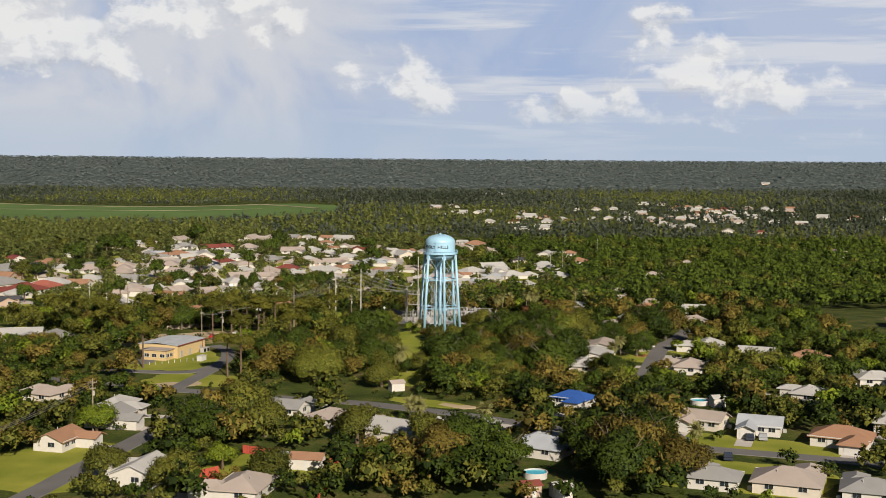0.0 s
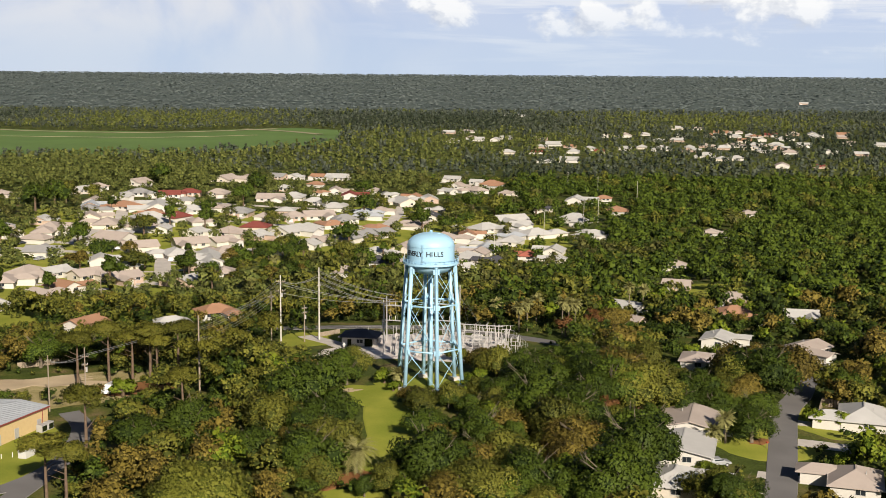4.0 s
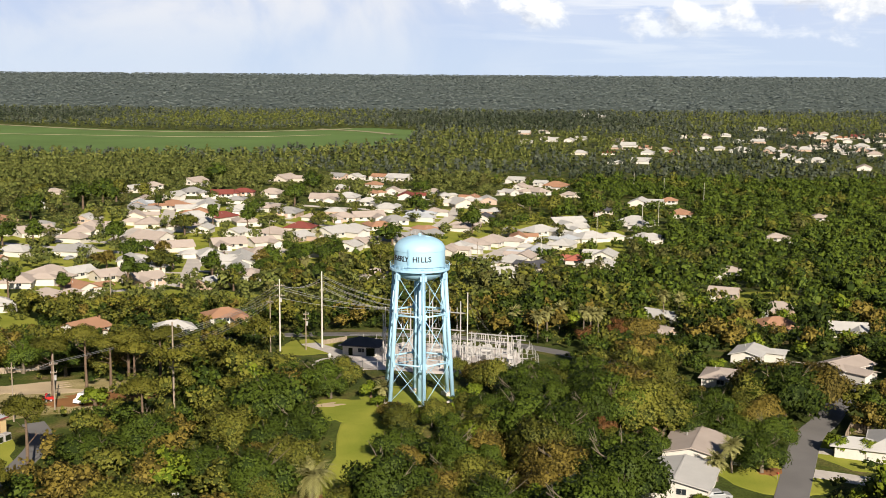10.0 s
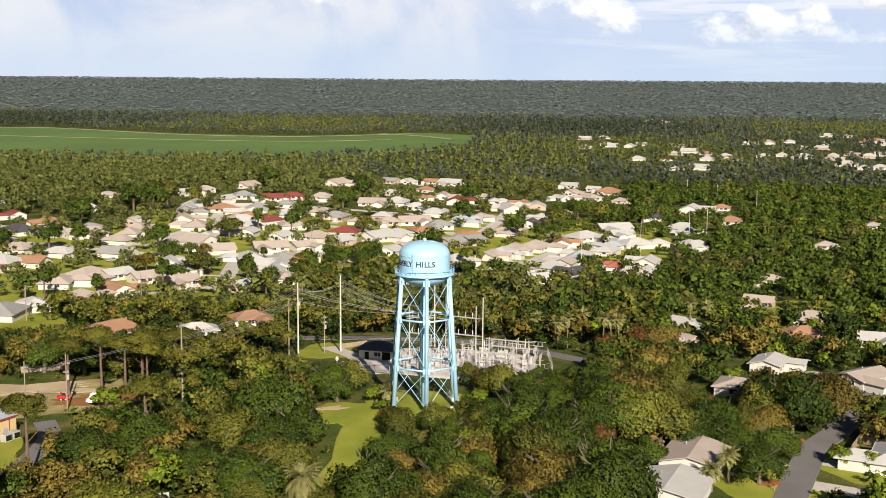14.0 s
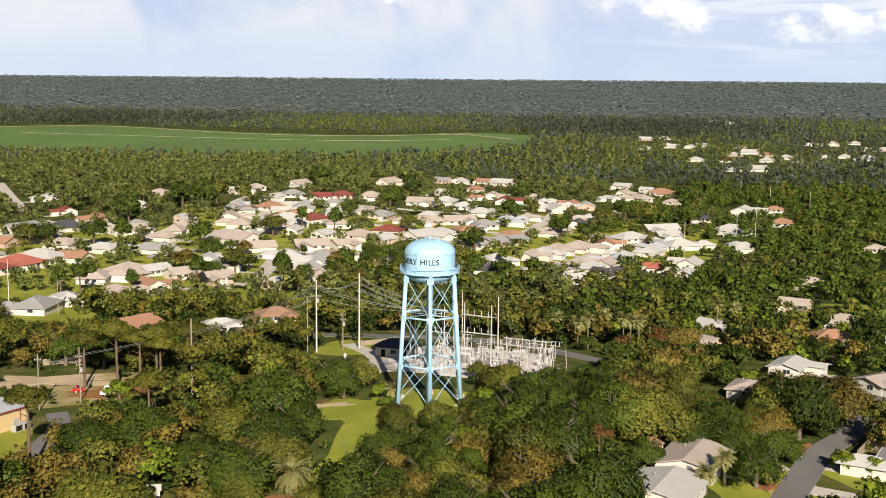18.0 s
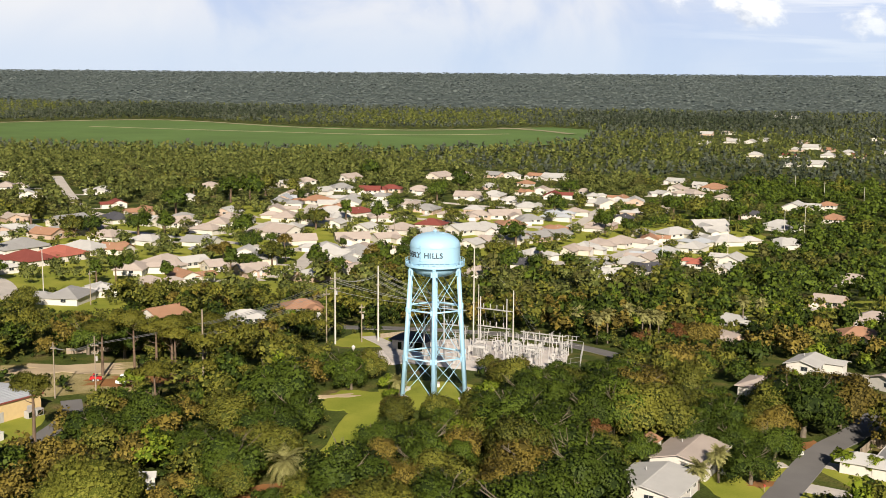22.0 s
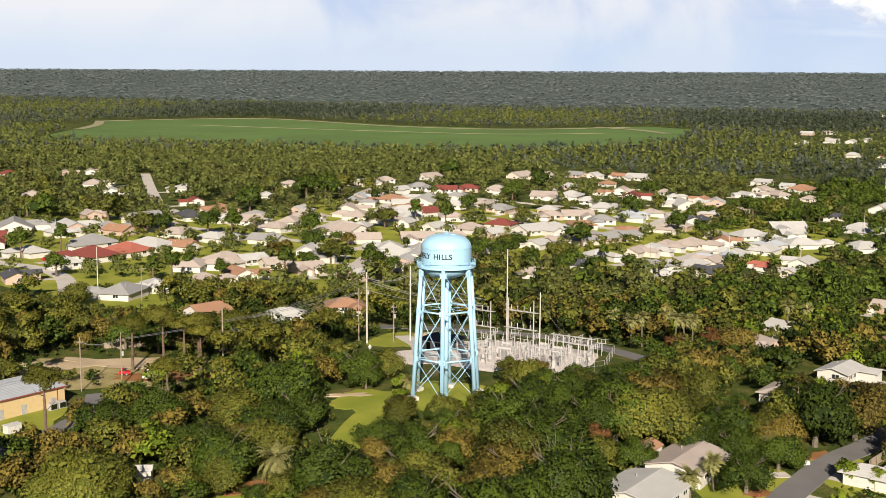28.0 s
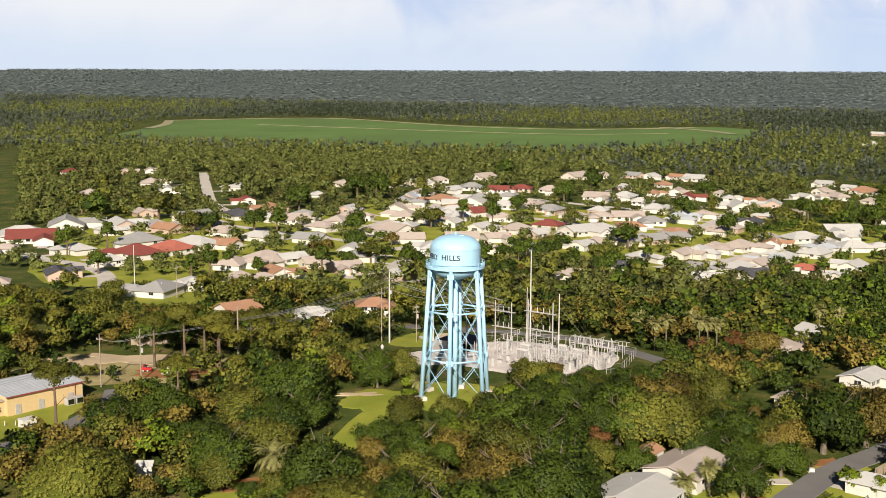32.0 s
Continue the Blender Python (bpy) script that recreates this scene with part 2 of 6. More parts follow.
M["fence_red"] = plain("red_fence_paint", (0.40, 0.075, 0.05), 0.8, vary=0.2)
M["fence_wood"] = plain("grey_fence_board", (0.27, 0.22, 0.165), 0.9, vary=0.25)
M["solar"] = plain("solar_panel", (0.012, 0.014, 0.03), 0.12, vary=0.2)


def ground_material():
    mt, nt, b = nodes("ground_cover")
    N, L = nt.nodes.new, nt.links.new
    geo = N("ShaderNodeNewGeometry")

    def noise_of(scale, detail):
        n = N("ShaderNodeTexNoise")
        n.inputs["Scale"].default_value, n.inputs["Detail"].default_value = scale, detail
        L(geo.outputs["Position"], n.inputs["Vector"])
        return n

    def rmp(src, stops):
        r = N("ShaderNodeValToRGB")
        while len(r.color_ramp.elements) < len(stops):
            r.color_ramp.elements.new(0.5)
        for e, (p, c) in zip(r.color_ramp.elements, stops):
            e.position, e.color = p, (*c, 1)
        L(src, r.inputs[0])
        return r.outputs[0]

    big, mid, fine = noise_of(0.02, 4), noise_of(0.13, 6), noise_of(2.5, 4)
    a = rmp(mid.outputs[0], [(0.3, (0.035, 0.050, 0.011)), (0.5, (0.065, 0.085, 0.017)), (0.62, (0.11, 0.105, 0.03)), (0.74, (0.18, 0.13, 0.07))])
    c = rmp(fine.outputs[0], [(0.3, (0.55, 0.55, 0.55)), (0.7, (1.2, 1.2, 1.15))])
    mx = N("ShaderNodeMix")
    mx.data_type, mx.blend_type = "RGBA", "MULTIPLY"
    mx.inputs[0].default_value = 1
    # past 1600 m the ground colour takes on painted haze, like the horizon trees
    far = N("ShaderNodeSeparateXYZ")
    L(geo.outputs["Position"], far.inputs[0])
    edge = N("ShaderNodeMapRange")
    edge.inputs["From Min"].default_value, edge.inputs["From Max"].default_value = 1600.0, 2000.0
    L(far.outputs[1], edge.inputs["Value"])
    hazed_cover = N("ShaderNodeMix")
    hazed_cover.data_type = "RGBA"
    L(edge.outputs[0], hazed_cover.inputs[0])
    L(a, hazed_cover.inputs[6])
    L(rmp(big.outputs[0], [(0.35, (0.072, 0.094, 0.092)), (0.6, (0.108, 0.130, 0.122))]), hazed_cover.inputs[7])
    L(hazed_cover.outputs[2], mx.inputs[6])
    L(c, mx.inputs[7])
    L(mx.outputs[2], b.inputs["Base Color"])
    b.inputs["Roughness"].default_value = 0.95
    b.inputs["Specular IOR Level"].default_value = 0.1
    bp = N("ShaderNodeBump")
    bp.inputs["Strength"].default_value, bp.inputs["Distance"].default_value = 0.5, 0.2
    L(fine.outputs[0], bp.inputs["Height"])
    L(bp.outputs[0], b.inputs["Normal"])
    return mt


M["ground"] = ground_material()


# ---- builders ----
rng = np.random.default_rng(7)


def sm(a, b, x):
    t = np.clip((x - a) / (b - a), 0, 1)
    return t * t * (3 - 2 * t)


def terrain(x, y):
    """Height of the land: a low rise under the tower, falling to the north-east, rising to the far horizon."""
    x, y = np.asarray(x, float), np.asarray(y, float)
    d = np.hypot(x, y)
    a = np.clip(9.5 + 0.045 * (x + 85), 4.5, 16)
    z = 0.3 + 3.6 * np.exp(-((d / 48) ** 2)) - a * sm(10, 340, y) + (a - 15) * sm(450, 1000, y)
    return z + 49 * sm(1500, 5200, np.hypot(x, y + 219))


def gz(x, y):
    return float(terrain(x, y))


def raw_mesh(name, verts, faces, mats, mat_index=None, smooth=False, normals=None):
    """faces: an (n, 3) or (n, 4) array, or a list of index tuples."""
    me = bpy.data.meshes.new(name)
    verts = np.asarray(verts, dtype=np.float32)
    if isinstance(faces, np.ndarray):
        n, k = faces.shape
        me.vertices.add(len(verts))
        me.vertices.foreach_set("co", verts.ravel())
        me.loops.add(n * k)
        me.loops.foreach_set("vertex_index", faces.astype(np.int32).ravel())
        me.polygons.add(n)
        me.polygons.foreach_set("loop_start", np.arange(0, n * k, k, dtype=np.int32))
        me.update(calc_edges=True)
    else:
        me.from_pydata([tuple(v) for v in verts.tolist()], [], faces)
    for mt in mats if isinstance(mats, (list, tuple)) else [mats]:
        me.materials.append(mt)
    if mat_index is not None:
        me.polygons.foreach_set("material_index", np.asarray(mat_index, np.int32))
    if smooth:
        me.polygons.foreach_set("use_smooth", np.ones(len(me.polygons), bool))
    if normals is not None:
        me.attributes.new("custom_normal", "FLOAT_VECTOR", "POINT").data.foreach_set("vector", np.asarray(normals, np.float32).ravel())
    return me


def bm_mesh(name, bm, material, smooth=False):
    me = bpy.data.meshes.new(name)
    bm.to_mesh(me)
    bm.free()
    me.materials.append(material)
    if smooth:
        me.polygons.foreach_set("use_smooth", np.ones(len(me.polygons), bool))
    return me


def part(name, data, material=None, parent=None, label="", m=None):
    """Links a bmesh or a mesh as one object under a thing or a part."""
    if isinstance(data, bmesh.types.BMesh):
        data = bm_mesh(name, data, material)
    ob = new(name, data)
    if parent is not None:
        ob.parent = parent
    if m is not None:
        ob.matrix_basis = m
    if label:
        ob["label"] = label
    return ob


def thing(name, m, label, category, group="", kind=""):
    ob = new(name)
    ob.matrix_basis = m
    return tagged(ob, label, category, group, kind)


def at(x, y, turn=0.0, dz=0.0):
    return pose(x, y, gz(x, y) + dz, 0, 0, turn)


def add_box(bm, cx, cy, z0, sx, sy, sz, turn=0.0, bevel=0.0):
    r = bmesh.ops.create_cube(bm, size=1.0, matrix=Matrix.Translation((cx, cy, z0 + sz / 2)) @ Matrix.Rotation(turn, 4, "Z") @ Matrix.Diagonal((sx, sy, sz, 1)))
    if bevel:
        edges = list({e for v in r["verts"] for e in v.link_edges})
        bmesh.ops.bevel(bm, geom=edges, offset=bevel, segments=2, affect="EDGES", profile=0.5)


def box(cx, cy, z0, sx, sy, sz, turn=0.0, bevel=0.0):
    bm = bmesh.new()
    add_box(bm, cx, cy, z0, sx, sy, sz, turn, bevel)
    return bm


def add_rod(bm, a, b, r, r2=None, sides=8):
    a, b = Vector(a), Vector(b)
    d = b - a
    q = d.to_track_quat("Z", "Y").to_matrix().to_4x4()
    bmesh.ops.create_cone(bm, cap_ends=True, segments=sides, radius1=r, radius2=r if r2 is None else r2, depth=d.length,
                          matrix=Matrix.Translation((a + b) / 2) @ q)


def rod(a, b, r, r2=None, sides=8):
    bm = bmesh.new()
    add_rod(bm, a, b, r, r2, sides)
    return bm


def lathe(profile, segments=48):
    vs, fs = [], []
    for r, z in profile:
        for k in range(segments):
            t = 2 * math.pi * k / segments
            vs.append((r * math.cos(t), r * math.sin(t), z))
    for i in range(len(profile) - 1):
        for k in range(segments):
            a, b = i * segments + k, i * segments + (k + 1) % segments
            fs.append((a, b, b + segments, a + segments))
    return vs, fs


def strip(name, pts, width, material, lift, label, category, step=3.0, kind="structure"):
    """A paved or worn band laid over the land along a line of points."""
    P = [Vector((p[0], p[1])) for p in pts]
    dense = []
    for i in range(len(P) - 1):
        p0, p1, p2, p3 = P[max(i - 1, 0)], P[i], P[i + 1], P[min(i + 2, len(P) - 1)]
        n = max(2, int((p2 - p1).length / step))
        for j in range(n):
            t = j / n
            dense.append(0.5 * ((2 * p1) + (p2 - p0) * t + (2 * p0 - 5 * p1 + 4 * p2 - p3) * t * t + (3 * p1 - p0 - 3 * p2 + p3) * t ** 3))
    dense.append(P[-1])
    vs, fs = [], []
    for i, p in enumerate(dense):
        d = (dense[min(i + 1, len(dense) - 1)] - dense[max(i - 1, 0)]).normalized()
        side = Vector((-d.y, d.x)) * width / 2
        for s, dz in ((1.06, -0.25), (1, 0), (-1, 0), (-1.06, -0.25)):
            q = p + side * s
            vs.append((q.x, q.y, gz(q.x, q.y) + lift + dz))
    for i in range(len(dense) - 1):
        for k in range(3):
            a = 4 * i + k
            fs.append((a, a + 1, a + 5, a + 4))
    ob = new(name, raw_mesh(name, vs, fs, material))
    return tagged(ob, label, category, kind=kind), [(p.x, p.y) for p in dense]


def patch(name, cx, cy, rx, ry, turn, material, lift, label, category, ragged=0.15, seed=1):
    """A flat area of ground with an uneven rim."""
    r = random.Random(seed)
    n, rings = max(40, int(max(rx, ry) * 0.8)), max(5, int(max(rx, ry) / 7))
    amp = [1 + ragged * (r.random() - 0.5) * 2 for _ in range(n)]
    amp = [(amp[i - 1] + amp[i] + amp[(i + 1) % n]) / 3 for i in range(n)]
    c, s = math.cos(radians(turn)), math.sin(radians(turn))
    vs, fs = [(cx, cy, gz(cx, cy) + lift)], []
    for k in range(1, rings + 1):
        for i in range(n):
            t = 2 * math.pi * i / n
            q = k / rings * amp[i]
            # rounded rectangle outline
            e = (abs(math.cos(t)) ** 4 + abs(math.sin(t)) ** 4) ** -0.25
            u, v = rx * q * e * math.cos(t), ry * q * e * math.sin(t)
            x, y = cx + c * u - s * v, cy + s * u + c * v
            vs.append((x, y, gz(x, y) + lift - (0.3 if k == rings else 0)))
    for i in range(n):
        fs.append((0, 1 + i, 1 + (i + 1) % n))
    for k in range(rings - 1):
        for i in range(n):
            a, b = 1 + k * n + i, 1 + k * n + (i + 1) % n
            fs.append((a, a + n, b + n, b))
    return tagged(new(name, raw_mesh(name, vs, fs, material)), label, category, kind="structure")


clear_spots = []      # (x, y, radius) kept free of trees
clear_lines = []      # (points, half width)


def keep_clear(x, y, r):
    clear_spots.append((x, y, r))


# ---- the land ----
def build_ground():
    xs = np.unique(np.concatenate([np.arange(-5400, -400, 120.0), np.arange(-400, 400, 8.0), np.arange(400, 5401, 120.0)]))
    ys = np.unique(np.concatenate([np.arange(-1600, -260, 90.0), np.arange(-260, 640, 8.0), np.arange(640, 1700, 30.0), np.arange(1700, 5401, 120.0)]))
    X, Y = np.meshgrid(xs, ys)
    v = np.stack([X, Y, terrain(X, Y)], -1).reshape(-1, 3)
    i = np.arange(len(ys) - 1)[:, None] * len(xs) + np.arange(len(xs) - 1)[None]
    f = np.stack([i, i + 1, i + 1 + len(xs), i + len(xs)], -1).reshape(-1, 4)
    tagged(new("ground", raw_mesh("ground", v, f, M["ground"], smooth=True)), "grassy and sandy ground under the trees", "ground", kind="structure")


build_ground()

ROADS = [
    ("road", [(50, -72), (56, -56), (61.6, -39.3), (71.1, -11.7), (78.4, 1.9), (86.3, 19.5), (98, 46)], 5.2, "asphalt"),
    ("road", [(-70, 64), (-50, 74), (-36, 79), (-10.5, 81.5), (8.5, 77.5), (26, 64), (42, 46)], 5.2, "asphalt"),
    ("road", [(-125, -56), (-96, -70), (-73, -80), (-48, -90), (-25, -98.5), (-14, -105), (-2, -112), (12.5, -123), (27, -134), (44, -146), (62, -154), (78, -161), (110, -176)], 5.0, "asphalt"),
    ("road", [(-90, -196), (-84, -177), (-81, -165), (-77.5, -152), (-72, -132), (-66, -108), (-63, -84)], 5.2, "asphalt"),
    ("road", [(67.2, -30.9), (72, -32.7), (80, -36.5), (95, -43), (118, -53)], 4.4, "concrete"),
    ("road", [(-215, 148), (-200, 140.5), (-183.7, 136), (-163.7, 122), (-143.5, 94)], 6.0, "concrete"),
    ("road", [(-346, 500), (-282, 394), (-240, 330), (-202, 297), (-172, 284), (-140, 276), (-104, 256), (-92, 212), (-88, 175), (-97, 160)], 6.0, "concrete"),
    ("road", [(-104, 256), (-66, 280), (-55, 308), (-37, 336), (-10, 385), (0, 460), (4, 545)], 6.0, "concrete"),
    ("road", [(-195, 262), (-150, 253), (-126, 248), (-110, 235), (-103, 254)], 6.0, "concrete"),
    ("road", [(-5, 258), (12, 281), (27, 330), (45, 370), (76, 388)], 6.0, "concrete"),
    ("road", [(-140, 276), (-143, 315), (-136, 350), (-100, 378), (-55, 372), (-10, 385)], 6.0, "concrete"),
    ("road", [(-136, 350), (-148, 425), (-135, 455), (-55, 450), (0, 460)], 6.0, "concrete"),
]
for nm, pts, wd, mt in ROADS:
    lab = "grey asphalt residential street" if mt == "asphalt" else "pale concrete residential street between lawns"
    ob, dense = strip(nm, pts, wd, M[mt], 0.10, lab, "street")
    clear_lines.append((dense, wd / 2 + 2.2))
ob, dense = strip("driveway", [(-74, -79), (-71.5, -68), (-69, -57), (-67, -47)], 4.2, M["asphalt"], 0.15, "worn asphalt drive from the street to the hall", "driveway")
clear_lines.append((dense, 5))
ob, dense = strip("driveway", [(-99, -49), (-86, -53), (-73.5, -54), (-67, -44), (-65.5, -32), (-67, -18), (-72, -8)], 4.0, M["asphalt"], 0.14, "worn asphalt driveway round the yellow hall", "driveway")
clear_lines.append((dense, 5))
tagged(patch("parking_lot", -92, -34, 6, 8, 15, M["asphalt"], 0.12, "cracked asphalt parking area beside the hall", "parking lot", seed=5))
keep_clear(-92, -34, 9)

# lawns, bare sand, gravel
patch("lawn", -13.5, -6.5, 9.0, 8.5, -12, M["lawn"], 0.085, "bright mown grass opening out below the tower", "lawn", 0.25, 35)
patch("lawn", -9.0, -31, 5.6, 22, -3, M["lawn"], 0.07, "bright mown grass strip between the trees below the tower", "lawn", 0.3, 2)
patch("lawn", 0, 1, 13, 12, 0, M["lawn"], 0.06, "mown grass under the water tower", "lawn", 0.2, 3)
patch("bare_ground", -18.5, -3.0, 4.5, 1.5, 12, M["dirt"], 0.11, "patch of bare sand by the lawn", "bare ground", 0.5, 4)
patch("yard", 1, 47, 22, 23, -14, M["gravel"], 0.13, "pale gravel yard of the electrical substation", "gravel yard", 0.1, 6)
patch("yard", -18, 37, 9, 10, -14, M["gravel"], 0.10, "pale sandy ground beside the control building", "gravel yard", 0.2, 36)
patch("lawn", -28, 62, 9, 14, -10, M["lawn"], 0.09, "mown grass verge by the substation", "lawn", 0.2, 7)
patch("bare_ground", -66, 9, 13, 6.0, 12, M["clay"], 0.08, "ground covered in rust-brown pine needles", "bare ground", 0.6, 8)
patch("lawn", -82, 8, 24, 17, 20, M["dry_grass"], 0.05, "thin dry grass in a sandy clearing", "lawn", 0.3, 34)
patch("bare_ground", -86, 16, 17, 6.5, 18, M["dirt"], 0.12, "pale bare sand clearing", "bare ground", 0.9, 9)
patch("lawn", -144, 120, 15, 11, 20, M["lawn"], 0.06, "bright mown lawn inside the bend of the street", "lawn", 0.2, 37)
patch("lawn", -82, -36, 18, 19, 15, M["lawn"], 0.07, "mown grass round the yellow hall", "lawn", 0.2, 10)
patch("lawn", 58, -29, 11, 16, 20, M["lawn"], 0.06, "patchy lawn beside the street", "lawn", 0.2, 11)
patch("lawn", 76, -18, 8, 13, 22, M["lawn"], 0.06, "front lawn beside the street", "lawn", 0.2, 12)
patch("lawn", -40, -160, 17, 12, -18, M["lawn"], 0.06, "back yard lawn", "lawn", 0.2, 13)
patch("lawn", -9, -98, 13, 4.2, -32, M["lawn"], 0.06, "grass verge along the street", "lawn", 0.2, 14)
patch("lawn", -84, -158, 16, 22, 12, M["lawn"], 0.06, "lawn beside the street", "lawn", 0.2, 15)
patch("lawn", 56, -143, 28, 9, -24, M["lawn"], 0.06, "lawn beside the street", "lawn", 0.2, 16)
patch("lawn", 47, -170, 22, 15, -22, M["lawn"], 0.05, "dry garden lawn", "lawn", 0.2, 25)
patch("lawn", -8, -128, 22, 12, -30, M["lawn"], 0.045, "garden lawns south of the street", "lawn", 0.15, 24)
patch("lawn", -70, -66, 16, 10, -15, M["lawn"], 0.05, "mown grass between the street and the hall", "lawn", 0.15, 26)
patch("lawn", -16, -66, 9, 12, -8, M["lawn"], 0.055, "mown grass round the garden shed", "lawn", 0.2, 27)
patch("bare_ground", -1, -103, 6, 2.6, -30, M["dirt"], 0.11, "worn sandy verge by the street", "bare ground", 0.6, 28)
patch("bare_ground", -74, -72, 7, 4, 20, M["dirt"], 0.10, "bare sandy parking place", "bare ground", 0.4, 29)
patch("lawn", -142, 62, 32, 26, 35, M["lawn"], 0.06, "wide open lawn between houses", "lawn", 0.2, 17)
patch("lawn", -152, 185, 70, 88, 25, M["lawn"], 0.05, "suburban lawns between the houses", "lawn", 0.1, 18)
patch("lawn", -92, 320, 90, 118, 10, M["lawn"], 0.045, "suburban lawns between the houses", "lawn", 0.1, 19)
patch("lawn", 22, 385, 66, 100, 0, M["lawn"], 0.055, "suburban lawns between the houses", "lawn", 0.1, 20)
patch("lawn", -212, 262, 55, 62, 40, M["lawn"], 0.052, "suburban lawns between the houses", "lawn", 0.1, 21)
patch("lawn", -95, 112, 62, 38, 25, M["lawn"], 0.04, "mown grass between garden trees", "lawn", 0.2, 22)
patch("lawn", 80, 150, 60, 50, 15, M["lawn"], 0.04, "shaded lawns between houses and trees", "lawn", 0.2, 23)
for x, y, r in ((-10, -10, 7), (-9, -20, 5.4), (-8.5, -26, 5), (-8.5, -33, 4.8), (-8, -39.5, 4.6), (-8, -46, 4.4), (0, 0, 10), (-8, 10, 8), (8, 8, 7), (-2, 20, 9), (12, 24, 8), (0, 40, 17), (-14, 50, 15), (14, 42, 13), (2, 62, 18), (-22, 42, 11), (-28, 60, 9), (-20, 72, 8),
                (-14.3, -48.5, 4), (-71, 7, 6.5), (-82, 14, 10), (-92, 15, 8), (-78, -44, 12), (-88, -26, 13), (-74, -20, 13), (57, -28, 7), (53, -36, 6), (74, -20, 6), (-40, -160, 9), (-48, -157, 7), (-34, -166, 6), (-95, -38, 7),
                (-12, -97, 6), (-22, -92, 4), (1, -104, 6), (-88, -160, 8), (-74, -164, 7), (-88, -176, 8), (48, -168, 9), (60, -145, 7), (72, -152, 6), (46, -140, 5), (-8, -143, 5), (-10, -125, 6), (-25, -141, 5), (-70, -66, 8), (-80, -66, 7), (-60, -72, 6), (-16, -66, 6), (-16, -84, 5), (-150, 66, 8), (-128, 54, 6), (9, -167, 6), (60, -102, 6), (-20, 30, 10), (-13, 24, 8), (23, 46, 9), (20, 32, 7), (-24, 50, 10)):
    keep_clear(x, y, r)
for x, y, r in ((-17, -6, 5.5), (-20.5, -8, 4.5), (-15, -12, 4.5)):
    keep_clear(x, y, r)


def build_field():
    far = [(-868, 1318), (-800, 1380), (-690, 1470), (-444, 1345), (-286, 1320), (-132, 1440), (-60, 1380)]
    near = [(-790, 1120), (-745, 985), (-700, 900), (-430, 885), (-242, 905), (-130, 990), (-60, 1120)]
    n, mrows = 20, 6
    vs, fs = [], []

    def along(line, t):
        k = min(int(t * (len(line) - 1)), len(line) - 2)
        u = t * (len(line) - 1) - k
        return Vector(line[k]).lerp(Vector(line[k + 1]), u)

    for i in range(n + 1):
        a, b = along(near, i / n), along(far, i / n)
        for j in range(mrows + 1):
            p = a.lerp(b, j / mrows)
            vs.append((p.x, p.y, gz(p.x, p.y) + 0.8))
    for i in range(n):
        for j in range(mrows):
            q = i * (mrows + 1) + j
            fs.append((q, q + mrows + 1, q + mrows + 2, q + 1))
    tagged(new("field", raw_mesh("field", vs, fs, M["crop"])), "wide flat green crop field between woods", "field", kind="structure")
    for pts, wd in (([(-860, 1300), (-690, 1440), (-444, 1320), (-286, 1300), (-150, 1400)], 9), ([(-700, 1250), (-480, 1210), (-280, 1190), (-160, 1250)], 3), ([(-190, 1390), (-130, 1340), (-85, 1270)], 11), ([(-780, 1110), (-810, 1200), (-865, 1300)], 12)):
        strip("farm_track", pts, wd, M["track"], 1.5, "pale sandy farm track at the field", "track", 20)
    return near, far


field_near, field_far = build_field()


def in_field(x, y):
    fx = np.array([p[0] for p in field_near])
    lo = np.interp(x, fx, [p[1] for p in field_near])
    hi = np.interp(x, [p[0] for p in field_far], [p[1] for p in field_far])
    return (y > lo - 12) & (y < hi + 8) & (x < -60) & (x > -872)


